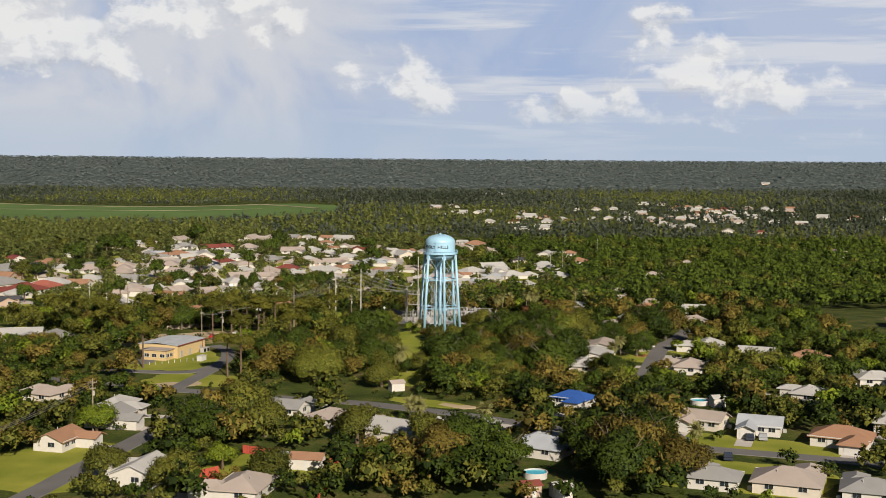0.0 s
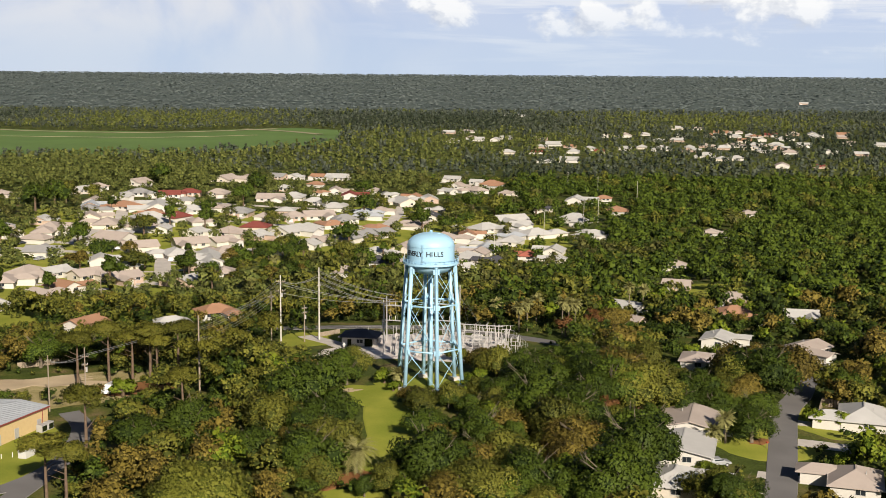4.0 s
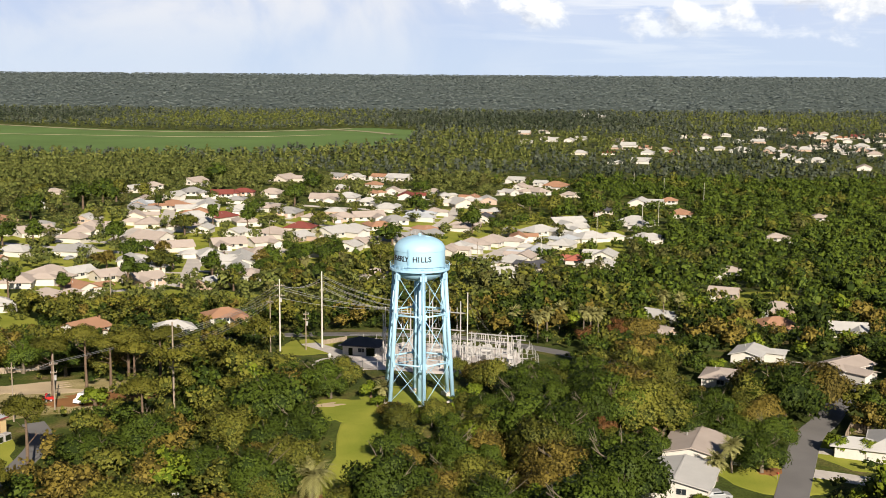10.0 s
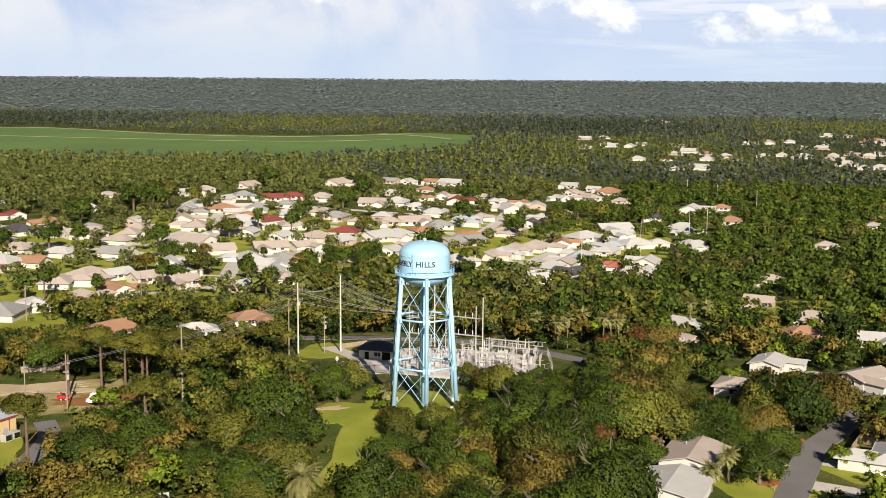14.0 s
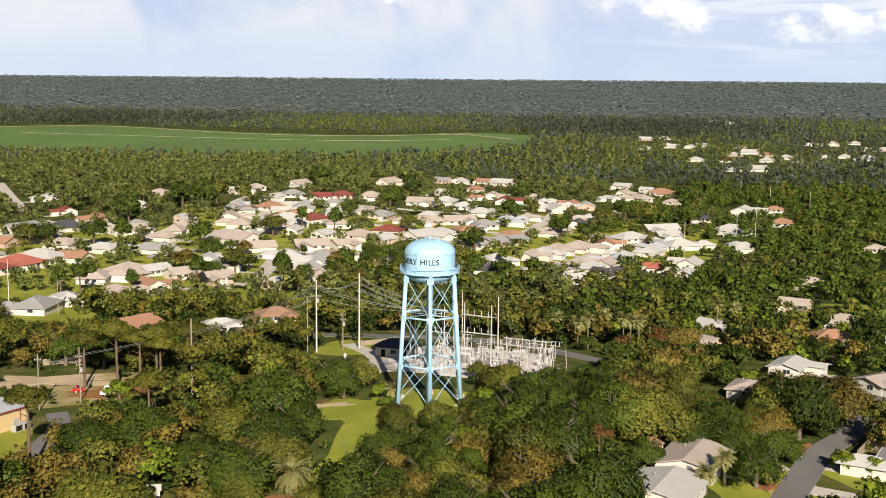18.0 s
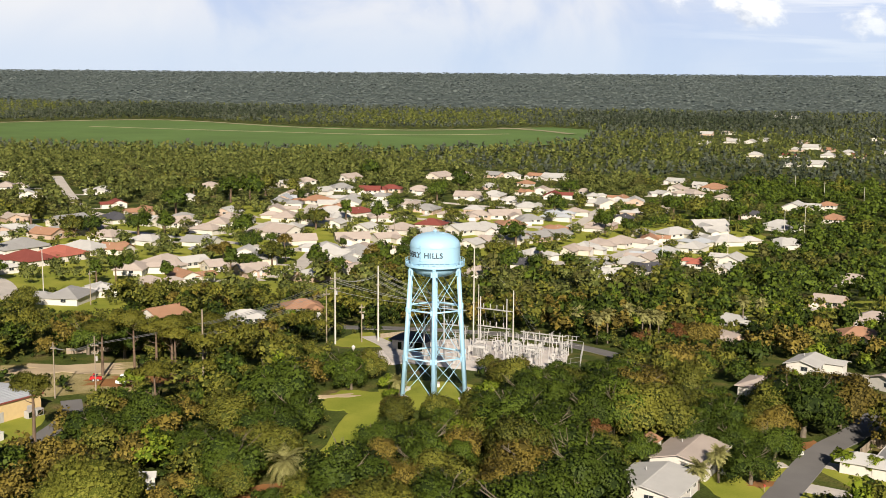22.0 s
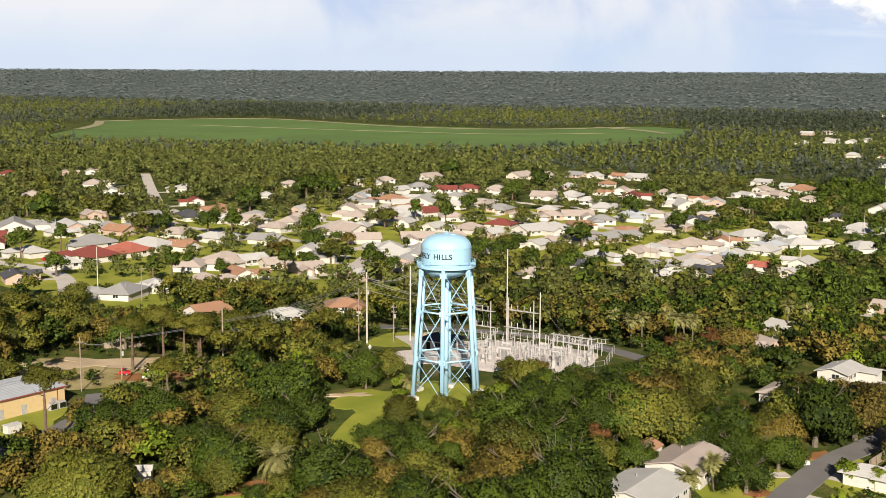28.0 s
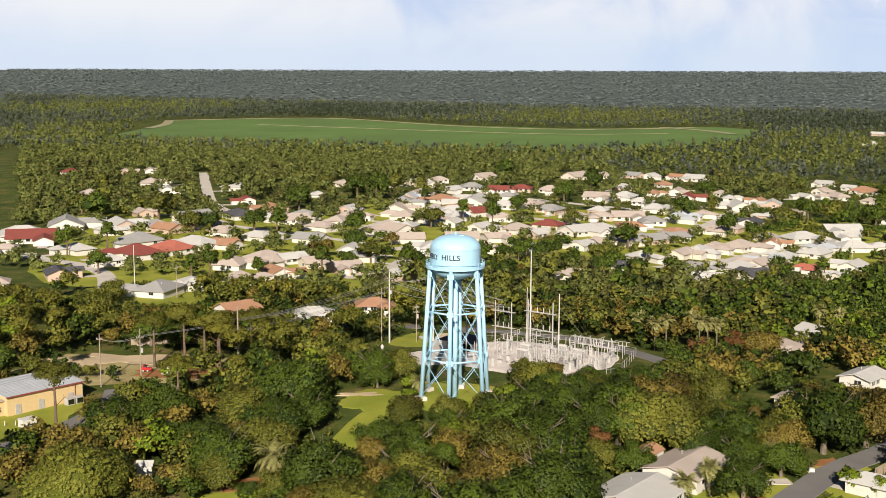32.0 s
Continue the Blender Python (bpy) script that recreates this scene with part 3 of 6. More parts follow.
# ---- the water tower ----
def build_tower():
    base = gz(0, 0)
    t = thing("water_tower", pose(0, 0, 0), "tall sky-blue steel water tower on six legs with lettering", "water tower")
    top_r, foot_r, z_top, z_foot = 5.15, 6.93, 29.5, base + 0.45
    prof = [(0.02, 35.85)]
    for k in range(1, 13):
        a = k / 12 * math.pi / 2
        prof.append((4.80 * math.sin(a) ** 0.92, 33.35 + 2.5 * math.cos(a)))
    prof += [(4.82, 32.9), (4.82, 29.9), (4.79, 29.5)]
    for k in range(1, 10):
        a = k / 9 * math.pi / 2
        prof.append((4.77 * math.cos(a) + 0.02, 29.5 - 2.3 * math.sin(a)))
    vs, fs = lathe(prof, 72)
    tank = part("tank", raw_mesh("tank", vs, fs, M["tower"], smooth=True), parent=t)
    vs, fs = lathe([(4.84, 33.32), (4.88, 33.30), (4.88, 33.20), (4.84, 33.18)], 72)
    part("seam", raw_mesh("seam", vs, fs, M["tower"]), parent=tank)
    vs, fs = lathe([(4.78, 29.7), (5.68, 29.7), (5.68, 29.5), (4.78, 29.5)], 72)
    walkway = part("balcony", raw_mesh("balcony", vs, fs, M["tower"]), parent=t)
    for z, h in ((30.2, 0.05), (30.7, 0.06)):
        vs, fs = lathe([(5.60, z), (5.67, z), (5.67, z + h), (5.60, z + h), (5.60, z)], 72)
        part("rail", raw_mesh("rail", vs, fs, M["tower"]), parent=walkway)
    vs, fs = lathe([(5.64, 29.7), (5.66, 29.7), (5.66, 29.95), (5.64, 29.95), (5.64, 29.7)], 72)
    part("kickplate", raw_mesh("kickplate", vs, fs, M["tower"]), parent=walkway)
    post = bm_mesh("rail_post", rod((0, 0, 29.6), (0, 0, 30.75), 0.035, sides=6), M["tower"])
    for k in range(36):
        a = 2 * math.pi * k / 36
        part("rail_post", post, parent=walkway, m=pose(5.63 * math.cos(a), 5.63 * math.sin(a), 0))
    # top: hatch, vent, lamp
    part("hatch", box(1.4, -0.4, 35.5, 0.8, 0.8, 0.3, 0.3, 0.05), M["tower"], t)
    bm = rod((0, 0, 35.7), (0, 0, 36.15), 0.24, sides=16)
    add_rod(bm, (0, 0, 36.05), (0, 0, 36.3), 0.42, 0.18, 16)
    part("vent", bm, M["tower"], t)
    part("lamp_post", rod((-0.9, 0.3, 35.5), (-0.9, 0.3, 36.7), 0.04), M["steel"], t)
    part("antenna", rod((-1.6, -0.6, 35.3), (-1.6, -0.6, 36.9), 0.03), M["steel"], t)
    # legs
    lead = radians(-90 + 9.8)
    feet, tops = [], []

    def on_leg(k, z):
        a = lead + k * math.pi / 3
        u = (z_top - z) / (z_top - z_foot)
        r = top_r + (foot_r - top_r) * u
        return Vector((r * math.cos(a), r * math.sin(a), z))

    for k in range(6):
        bm = rod(on_leg(k, z_foot), on_leg(k, 30.0), 0.42, 0.38, 20)
        leg = part("leg", bm_mesh("leg", bm, M["tower"], True), parent=t)
        for z in (12.0, 21.2, 28.4):
            p = on_leg(k, z)
            a = lead + k * math.pi / 3
            part("gusset", box(0, 0, -0.5, 0.5, 1.3, 1.0, 0, 0.04), M["tower"], leg, m=pose(p.x, p.y, p.z, 0, 0, math.degrees(a)))
        p = on_leg(k, z_foot)
        part("footing", box(p.x, p.y, gz(p.x, p.y) - 0.6, 1.9, 1.9, 1.1 + z_foot - base - 0.2, lead + k * math.pi / 3, 0.08), M["concrete"], t, "pale concrete footing")
    # ring struts and crossed rods
    for z in (12.0, 21.2):
        for k in range(6):
            part("strut", bm_mesh("strut", rod(on_leg(k, z), on_leg(k + 1, z), 0.17, sides=10), M["tower"], True), parent=t)
    levels = [z_foot + 0.4, 12.0, 21.2, 28.8]
    for lo, hi in zip(levels[:-1], levels[1:]):
        for k in range(6):
            part("brace_rod", rod(on_leg(k, lo), on_leg(k + 1, hi), 0.055, sides=6), M["tower"], t)
            part("brace_rod", rod(on_leg(k + 1, lo), on_leg(k, hi), 0.055, sides=6), M["tower"], t)
    part("riser_pipe", bm_mesh("riser_pipe", rod((0, 0, base - 0.2), (0, 0, 27.5), 0.55, sides=24), M["tower"], True), parent=t)
    for z in (12.0, 21.2):
        for k in range(6):
            part("tie_rod", rod((0, 0, z), on_leg(k, z), 0.04, sides=6), M["tower"], t)
    # ladder up one leg and over the tank
    bm = bmesh.new()
    a0, a1 = on_leg(0, z_foot + 2.5), on_leg(0, 29.6)
    out = Vector((math.cos(lead), math.sin(lead), 0)) * 0.62
    side = Vector((-math.sin(lead), math.cos(lead), 0)) * 0.22
    for s in (-1, 1):
        add_rod(bm, a0 + out + side * s, a1 + out + side * s, 0.03, sides=5)
    for i in range(60):
        p = a0.lerp(a1, i / 59) + out
        add_rod(bm, p - side, p + side, 0.02, sides=4)
    part("ladder", bm, M["tower"], t)
    bm = bmesh.new()
    la = radians(-112)
    for s in (-0.03, 0.03):
        add_rod(bm, (4.97 * math.cos(la + s), 4.97 * math.sin(la + s), 30.0), (4.97 * math.cos(la + s), 4.97 * math.sin(la + s), 33.9), 0.03, sides=5)
    for i in range(14):
        z = 30.0 + i * 0.29
        add_rod(bm, (4.97 * math.cos(la - 0.03), 4.97 * math.sin(la - 0.03), z), (4.97 * math.cos(la + 0.03), 4.97 * math.sin(la + 0.03), z), 0.02, sides=4)
    part("tank_ladder", bm, M["tower"], t)
    # lettering, one character at a time round the shell
    deg = bpy.context.evaluated_depsgraph_get

    def letter(ch, ang, z, size):
        cu = bpy.data.curves.new("letter", "FONT")
        cu.body, cu.size, cu.align_x, cu.extrude, cu.offset = ch, size, "CENTER", 0.01, 0.028
        tmp = new("letter_shape", cu)
        me = bpy.data.meshes.new_from_object(tmp.evaluated_get(deg()))
        bpy.data.objects.remove(tmp)
        for v in me.vertices:                       # bend the flat character to the shell
            th = ang + v.co.x / 4.84
            rr = 4.835 + v.co.z
            v.co = Vector((rr * math.sin(th), -rr * math.cos(th), z + v.co.y))
        me.materials.clear()
        me.materials.append(M["letter"])
        part("letter", me, parent=tank, label="black painted capital letter " + ch)

    for i, ch in enumerate("BEVERLY"):
        letter(ch, radians(-71.5 + i * 7.3), 31.45, 1.42)
    for i, ch in enumerate("HILLS"):
        letter(ch, radians(-8.0 + i * 8.35), 31.45, 1.42)


build_tower()


# ---- houses ----
BOX = {}


def unit_mesh(key, make, material):
    if key not in BOX:
        BOX[key] = bm_mesh(key.split("/")[0], make(), M[material])
    return BOX[key]


def window_meshes(w, h):
    k = f"{w:.1f}x{h:.1f}"

    def frame_bm():
        bm = bmesh.new()
        for cx, cz, sx, sz in ((0, 0, w + 0.16, 0.08), (0, h - 0.08, w + 0.16, 0.08), (-w / 2, 0, 0.08, h), (w / 2, 0, 0.08, h), (0, 0, 0.05, h)):
            add_box(bm, cx, 0, cz, sx, 0.10, sz)
        return bm

    return unit_mesh("window_frame/" + k, frame_bm, "trim"), unit_mesh("pane/" + k, lambda: box(0, 0.02, 0.05, w - 0.05, 0.05, h - 0.1), "glass")


def roof_mesh(L, W, rise, over, hip, thick=0.16):
    a, b = L / 2 + over, W / 2 + over
    inset = min(b, a * 0.8) if hip else 0.0
    lo = -rise * over / (W / 2)
    V = [(-a, -b, lo), (a, -b, lo), (a, b, lo), (-a, b, lo), (-a + inset, 0, rise), (a - inset, 0, rise)]
    V += [(x, y, z - thick) for x, y, z in V]
    F = [(0, 1, 5, 4), (2, 3, 4, 5), (1, 2, 5), (3, 0, 4)] if hip else [(0, 1, 5, 4), (2, 3, 4, 5)]
    F += [tuple(i + 6 for i in reversed(f)) for f in F]
    rim = [(0, 1), (1, 2), (2, 3), (3, 0)] if hip else [(0, 1), (1, 5), (5, 2), (2, 3), (3, 4), (4, 0)]
    F += [(j, i, i + 6, j + 6) for i, j in rim]
    return V, F


def wall_mesh(L, W, h, rise, hip):
    a, b = L / 2, W / 2
    V = [(-a, -b, -0.5), (a, -b, -0.5), (a, b, -0.5), (-a, b, -0.5), (-a, -b, h), (a, -b, h), (a, b, h), (-a, b, h)]
    F = [(0, 1, 5, 4), (1, 2, 6, 5), (2, 3, 7, 6), (3, 0, 4, 7), (4, 5, 6, 7)]
    if not hip:
        V += [(-a, 0, h + rise - 0.12), (a, 0, h + rise - 0.12)]
        F = F[:1] + [(1, 2, 6, 9, 5), F[2], (3, 0, 4, 8, 7), (4, 5, 9, 8), (6, 7, 8, 9)]
    return V, F


ROOF_WORD = {"w": "white", "g": "grey", "t": "tan", "o": "terracotta-tan", "r": "dark red", "s": "salmon red", "d": "charcoal", "m": "silvery metal", "b": "blue tarpaulin"}
WALL_WORD = {"wall_w": "white", "wall_c": "cream", "wall_p": "pinkish", "wall_y": "yellow"}


SIGHTS = []           # (x, y, half width, height): things that stay in open view of the air


def house(x, y, L, turn, colour, W=None, h=2.45, hip=None, wing=True, wall=None, detail=1, group="houses", category="house", pitch=0.42):
    r = random.Random(int(x * 31 + y * 17))
    W = W or L * r.uniform(0.66, 0.8)
    hip = (r.random() < 0.55) if hip is None else hip
    wall = wall or r.choice(["wall_w", "wall_w", "wall_w", "wall_w", "wall_c", "wall_p"])
    rise = W / 2 * pitch
    ob = thing("house", at(x, y, turn), f"single-storey {WALL_WORD[wall]} house with {ROOF_WORD[colour]} {'hip' if hip else 'gable'} roof", category, group)
    wl = part("wall", raw_mesh("wall", *wall_mesh(L, W, h, rise, hip), M[wall]), parent=ob)
    rf = part("roof", raw_mesh("roof", *roof_mesh(L, W, rise, 0.6, hip), M["roof_" + colour]), parent=ob, m=pose(0, 0, h + 0.1))
    inset = min(W / 2 + 0.5, (L / 2 + 0.5) * 0.8) if hip else 0
    part("ridge_cap", box(0, 0, rise - 0.02, max(1.0, L + 1 - 2 * inset), 0.3, 0.07), M["roof_" + colour], rf)
    sgn = r.choice([-1, 1])
    if wing and L > 8.5:                                   # garage wing to the street
        wl2, ww = L * 0.42, W * 0.62
        gx = sgn * (L / 2 - wl2 / 2 - 0.15)
        v, f = wall_mesh(ww + 2, wl2, h - 0.02, wl2 / 2 * pitch, hip)
        g = part("garage_wing", raw_mesh("garage_wing", v, f, M[wall]), parent=ob, m=pose(gx, -W / 2 - ww / 2 + 1, 0, 0, 0, 90))
        part("wing_roof", raw_mesh("wing_roof", *roof_mesh(ww + 2.4, wl2, wl2 / 2 * pitch, 0.45, hip), M["roof_" + colour]), parent=g, m=pose(-0.2, 0, h + 0.06))
        part("garage_door", unit_mesh("garage_door/" + f"{wl2:.0f}", lambda: box(0, 0, 0.05, wl2 * 0.62, 0.08, 2.1, 0, 0.02), "trim"), parent=g, m=pose(-(ww + 2) / 2 - 0.02, 0, 0, 0, 0, -90))
    if detail:
        fr, pn = window_meshes(1.6, 1.1)
        spots = [(-sgn * L * 0.30, -W / 2 - 0.02, 0), (-sgn * L * 0.05, -W / 2 - 0.02, 0), (L / 2 + 0.02, W * 0.1, 90), (-L / 2 - 0.02, -W * 0.12, -90), (L * 0.25, W / 2 + 0.02, 180), (-L * 0.25, W / 2 + 0.02, 180)]
        for wx, wy, wt in spots[: 4 if detail == 1 else 6]:
            wf = part("window", fr, parent=ob, m=pose(wx, wy, 1.0, 0, 0, wt))
            part("pane", pn, parent=wf)
        part("door", unit_mesh("door/a", lambda: box(0, 0, 0.05, 0.95, 0.1, 2.05, 0, 0.02), "trim"), parent=ob, m=pose(-sgn * L * 0.17, -W / 2 - 0.02, 0))
        part("vent_pipe", unit_mesh("vent_pipe/a", lambda: rod((0, 0, 0), (0, 0, 0.7), 0.09), "steel"), parent=ob, m=pose(L * 0.15, W * 0.2, h + rise * 0.55))
    if detail > 1:
        part("fascia", box(0, -W / 2 - 0.52, h - 0.16, L + 1, 0.05, 0.2), M["trim"], ob)
        part("air_conditioner", box(L / 2 + 0.6, W * 0.3, 0, 0.8, 0.8, 0.8, 0, 0.05), M["steel"], ob)
    # driveway and clearing
    c, s = math.cos(radians(turn)), math.sin(radians(turn))
    keep_clear(x, y, L * 0.56 + 0.6)
    fx, fy = x + s * (W / 2 + 6), y - c * (W / 2 + 6)
    keep_clear(fx, fy, 3.2)
    if detail:
        SIGHTS.append((x, y, L * (0.34 if y < 100 or y > 560 else 0.27), 0.9 if y < 60 else 2.9 if y < 130 else 1.9))
    if wing and L > 8.5:
        gx = sgn * L * 0.27
        p0 = (x + c * gx + s * (W / 2 + W * 0.5), y + s * gx - c * (W / 2 + W * 0.5))
        p1 = (p0[0] + s * 8, p0[1] - c * 8)
        strip("driveway", [p0, p1], 3.6, M["concrete"], 0.07, "pale concrete driveway", "driveway", 4)
    return ob


# ---- placed houses ----
NEAR_SOUTH_A = [(84, -19.5, 12, "w"), (94, -36, 10, "w"), (108, -42, 10, "o"), (68, -57, 10, "t"), (38, -57, 10, "w"), (114, -77, 10, "w"),
                (-83, -107, 10, "w"), (-82, -120, 10, "g"), (-88, -142, 9, "o"), (-66, -169, 11, "w"), (-46, -180, 11, "t"), (-43, -111, 9, "g"), (-31, -123, 11, "t"), (-17, -136, 12, "w"), (-2.5, -134, 10, "g"), (12, -151, 11, "m"),
                (27, -102, 9, "b"), (53, -127, 9, "t"), (64, -133, 9, "m"), (78, -145, 12, "o"), (41, -177, 9, "g"), (54, -180, 12, "t"), (67, -187, 10, "g"), (88, -97, 9, "w"), (-104, -92, 10, "t"), (98, -128, 10, "w")]
NEAR_SOUTH_B = [(93, 41, 11, "t")]
EAST = [(127, 470, 15, "o"), (132, 538, 10, "o"), (110, 250, 10, "t"), (158, 373, 10, "t"), (202, 457, 10, "t"), (63, 110, 10, "w"), (58, 82, 9, "t"), (101, 133, 9, "t"), (92, 99, 9, "o"), (93, 173, 9, "t"), (109, 91, 9, "w"), (75, 54, 9.5, "w"), (63, 28, 9, "t"), (95, 362, 16, "w"), (68, 305, 13, "w"), (34, 249, 11, "d"), (54, 286, 10, "s"), (21, 224, 9, "w"), (52, 339, 14, "w")]
WEST = [(-182, 72, 18, "t"), (-153, 13, 15, "t"), (-137, 8, 14, "w"), (-126, 2, 11, "g"), (-228, 228, 18, "w"), (-252, 223, 18, "g"), (-237, 180, 18, "r"), (-250, 191, 17, "w"), (-226, 139, 15, "t")]
NORTH_WEST_A = [(-224, 214, 12, "w"), (-194, 191, 16, "g"), (-176, 161, 16, "r"), (-172, 178, 15, "s"), (-172, 195, 16, "w"), (-205, 228, 12, "o"), (-161, 198, 11, "o"), (-162, 227, 12, "w"), (-134, 154, 12, "t"), (-131, 173, 14, "t"), (-123, 178, 10, "w"), (-111, 143, 10, "o"), (-115, 126, 10, "t"), (-123, 109, 10, "w"), (-126, 95, 13, "g"), (-171, 107, 10, "d"), (-218, 271, 16, "g"), (-204, 288, 15, "d"), (-188, 285, 10, "w"), (-176, 286, 15, "t"), (-181, 231, 12, "t"), (-155, 273, 12, "t"), (-297, 376, 11, "w"), (-268, 406, 12, "w")]
NORTH_WEST_B = [(-231, 346, 10, "r"), (-208, 383, 10, "w"), (-325, 344, 13, "t"), (-329, 410, 14, "t"), (-385, 469, 10, "t"), (-375, 482, 10, "t"), (-416, 453, 11, "r"), (-174, 141, 10, "w"), (-215, 236, 12, "g"), (-222, 447, 10, "t"), (-249, 277, 10, "t"), (-111, 173, 10, "t"), (-88, 74, 10, "o"), (-66, 76, 10, "w")]
NORTH_A = [(-206, 452, 12, "t"), (-199, 474, 10, "t"), (-184, 474, 12, "w"), (-180, 499, 10, "t"), (-164, 539, 15, "t"), (-156, 453, 10, "w"), (-151, 475, 13, "g"), (-133, 472, 12, "r"), (-124, 488, 13, "r"), (-108, 494, 13, "t"), (-145, 407, 15, "o"), (-128, 405, 17, "w"), (-110, 404, 13, "w"), (-120, 445, 10, "g"), (-139, 335, 15, "t"), (-125, 365, 16, "w"), (-113, 371, 14, "r"), (-98, 358, 12, "t"), (-100, 417, 12, "t"), (-85, 406, 13, "g"), (-121, 331, 11, "t"), (-112, 326, 10, "w"), (-96, 319, 10, "w"), (-125, 285, 15, "t")]
NORTH_B = [(-110, 261, 14, "t"), (-92, 242, 13, "w"), (-92, 280, 14, "t"), (-75, 222, 11, "w"), (-66, 188, 10, "t"), (-81, 326, 13, "t"), (-68, 317, 11, "w"), (-71, 348, 13, "r"), (-54, 338, 16, "w"), (-42, 292, 10, "w"), (-115, 213, 10, "w"), (-97, 168, 10, "t"), (-170, 337, 10, "w"), (-116, 593, 18, "t"), (-103, 616, 10, "t"), (-74, 544, 12, "w"), (-84, 634, 12, "g"), (-75, 478, 16, "t"), (-63, 494, 13, "w"), (-49, 472, 13, "w"), (-62, 418, 10, "w"), (-56, 396, 12, "t"), (-44, 404, 16, "t"), (-35, 369, 12, "o")]
NORTH_C = [(-24, 199, 10, "t"), (-11, 236, 11, "d"), (-57, 97, 10, "o")]
NORTH_EAST_A = [(-73, 638, 10, "w"), (-56, 646, 10, "o"), (-42, 642, 16, "w"), (-55, 582, 10, "o"), (-51, 523, 10, "o"), (-40, 540, 14, "t"), (-30, 514, 14, "r"), (-15, 552, 10, "t"), (-7, 529, 10, "w"), (-37, 445, 14, "w"), (-30, 394, 13, "g"), (-11, 442, 10, "t"), (3, 490, 18, "w"), (10, 525, 10, "o"), (19, 515, 14, "w"), (16, 422, 13, "d"), (22, 458, 10, "w"), (36, 485, 10, "t"), (-12, 361, 12, "o"), (19, 337, 15, "t"), (32, 355, 11, "o"), (43, 383, 17, "w"), (60, 424, 18, "w")]
NORTH_EAST_B = [(64, 269, 10, "w"), (42, 666, 12, "w"), (42, 611, 13, "t"), (53, 585, 15, "t"), (34, 571, 10, "w"), (59, 647, 10, "w"), (68, 630, 16, "o"), (72, 569, 10, "t"), (67, 366, 16, "w"), (78, 370, 10, "w"), (86, 480, 10, "d"), (112, 525, 17, "w"), (97, 429, 18, "w")]
FAR_A = [(97, 1346, 13, "t"), (135, 1209, 13, "w"), (69, 1143, 12, "w"), (95, 1203, 13, "t"), (175, 1191, 13, "t"), (155, 1052, 13, "w"), (139, 962, 12, "r"), (133, 852, 12, "w"), (188, 1056, 12, "o"), (203, 1021, 12, "w"), (206, 970, 12, "r"), (263, 1264, 14, "t"), (292, 1294, 13, "t"), (241, 1025, 12, "w"), (308, 1175, 13, "w"), (279, 1021, 18, "w"), (303, 1006, 15, "w"), (337, 1074, 15, "t"), (398, 1283, 16, "o"), (431, 1352, 15, "t"), (299, 925, 18, "w"), (303, 882, 13, "w"), (365, 1078, 18, "t"), (406, 1166, 17, "o")]
FAR_B = [(376, 1041, 18, "w"), (448, 1265, 14, "o"), (478, 1294, 15, "r"), (464, 1207, 17, "w"), (516, 1324, 16, "t"), (450, 1088, 16, "w"), (528, 1275, 18, "w"), (574, 1306, 16, "o"), (514, 1126, 15, "t"), (406, 1045, 18, "w"), (374, 997, 15, "w"), (362, 799, 12, "r"), (194, 1844, 15, "w"), (214, 1807, 15, "w"), (868, 2318, 18, "w"), (422, 1449, 13, "t"), (438, 979, 13, "w"), (359, 1277, 13, "w")]
FAR_EAST = [(567, 1065, 18, "o"), (606, 1067, 18, "t"), (755, 1229, 18, "o"), (728, 1115, 18, "w"), (745, 1075, 18, "w"), (753, 965, 18, "w"), (803, 967, 18, "t"), (828, 935, 18, "t"), (878, 937, 18, "w"), (341, 538, 18, "t"), (912, 863, 18, "w"), (426, 1336, 18, "o"), (396, 1095, 18, "w"), (388, 427, 13, "w"), (358, 335, 11, "w"), (173, 41, 10, "o"), (154, -14, 10, "w")]

road_points = [q for line, half in clear_lines for q in line]


def facing(x, y):
    """The turn that puts a front towards the nearest street."""
    qx, qy = min(road_points, key=lambda q: (q[0] - x) ** 2 + (q[1] - y) ** 2)
    if math.hypot(qx - x, qy - y) > 70:
        return -20 + 90 * (int(x * 7 + y * 3) % 2) + (int(x + y) % 11) - 5
    return math.degrees(math.atan2(qy - y, qx - x)) + 90


houses_at = []
for block, group, detail in ((NEAR_SOUTH_A, "houses by the street", 2), (NEAR_SOUTH_B, "houses by the street", 2), (EAST, "houses among the trees", 1), (WEST, "houses in the west", 1), (NORTH_WEST_A, "houses of the suburb", 1), (NORTH_WEST_B, "houses of the suburb", 1), (NORTH_A, "houses of the suburb", 1), (NORTH_B, "houses of the suburb", 1), (NORTH_C, "houses of the suburb", 1), (NORTH_EAST_A, "houses of the suburb", 1), (NORTH_EAST_B, "houses of the suburb", 1), (FAR_A, "far houses", 0), (FAR_B, "far houses", 0), (FAR_EAST, "far houses", 0)):
    for x, y, length, colour in block:
        house(x, y, length, facing(x, y), colour, detail=detail, group=group, wall="wall_w" if y < 60 < x else None, pitch=0.28 if 0 < y < 60 else 0.42)
        houses_at.append((x, y))
# two houses by the street that the camera sees closest
house(48.6, -25.0, 12.5, 72, "t", W=9.6, h=2.45, pitch=0.24, hip=False, wing=False, wall="wall_w", detail=2, group="houses by the street")
house(43.2, -40.2, 12.5, 72, "w", W=10.5, h=2.35, pitch=0.2, hip=False, wing=False, wall="wall_w", detail=2, group="houses by the street")
houses_at += [(49.3, -25.3), (43.2, -40.2)]


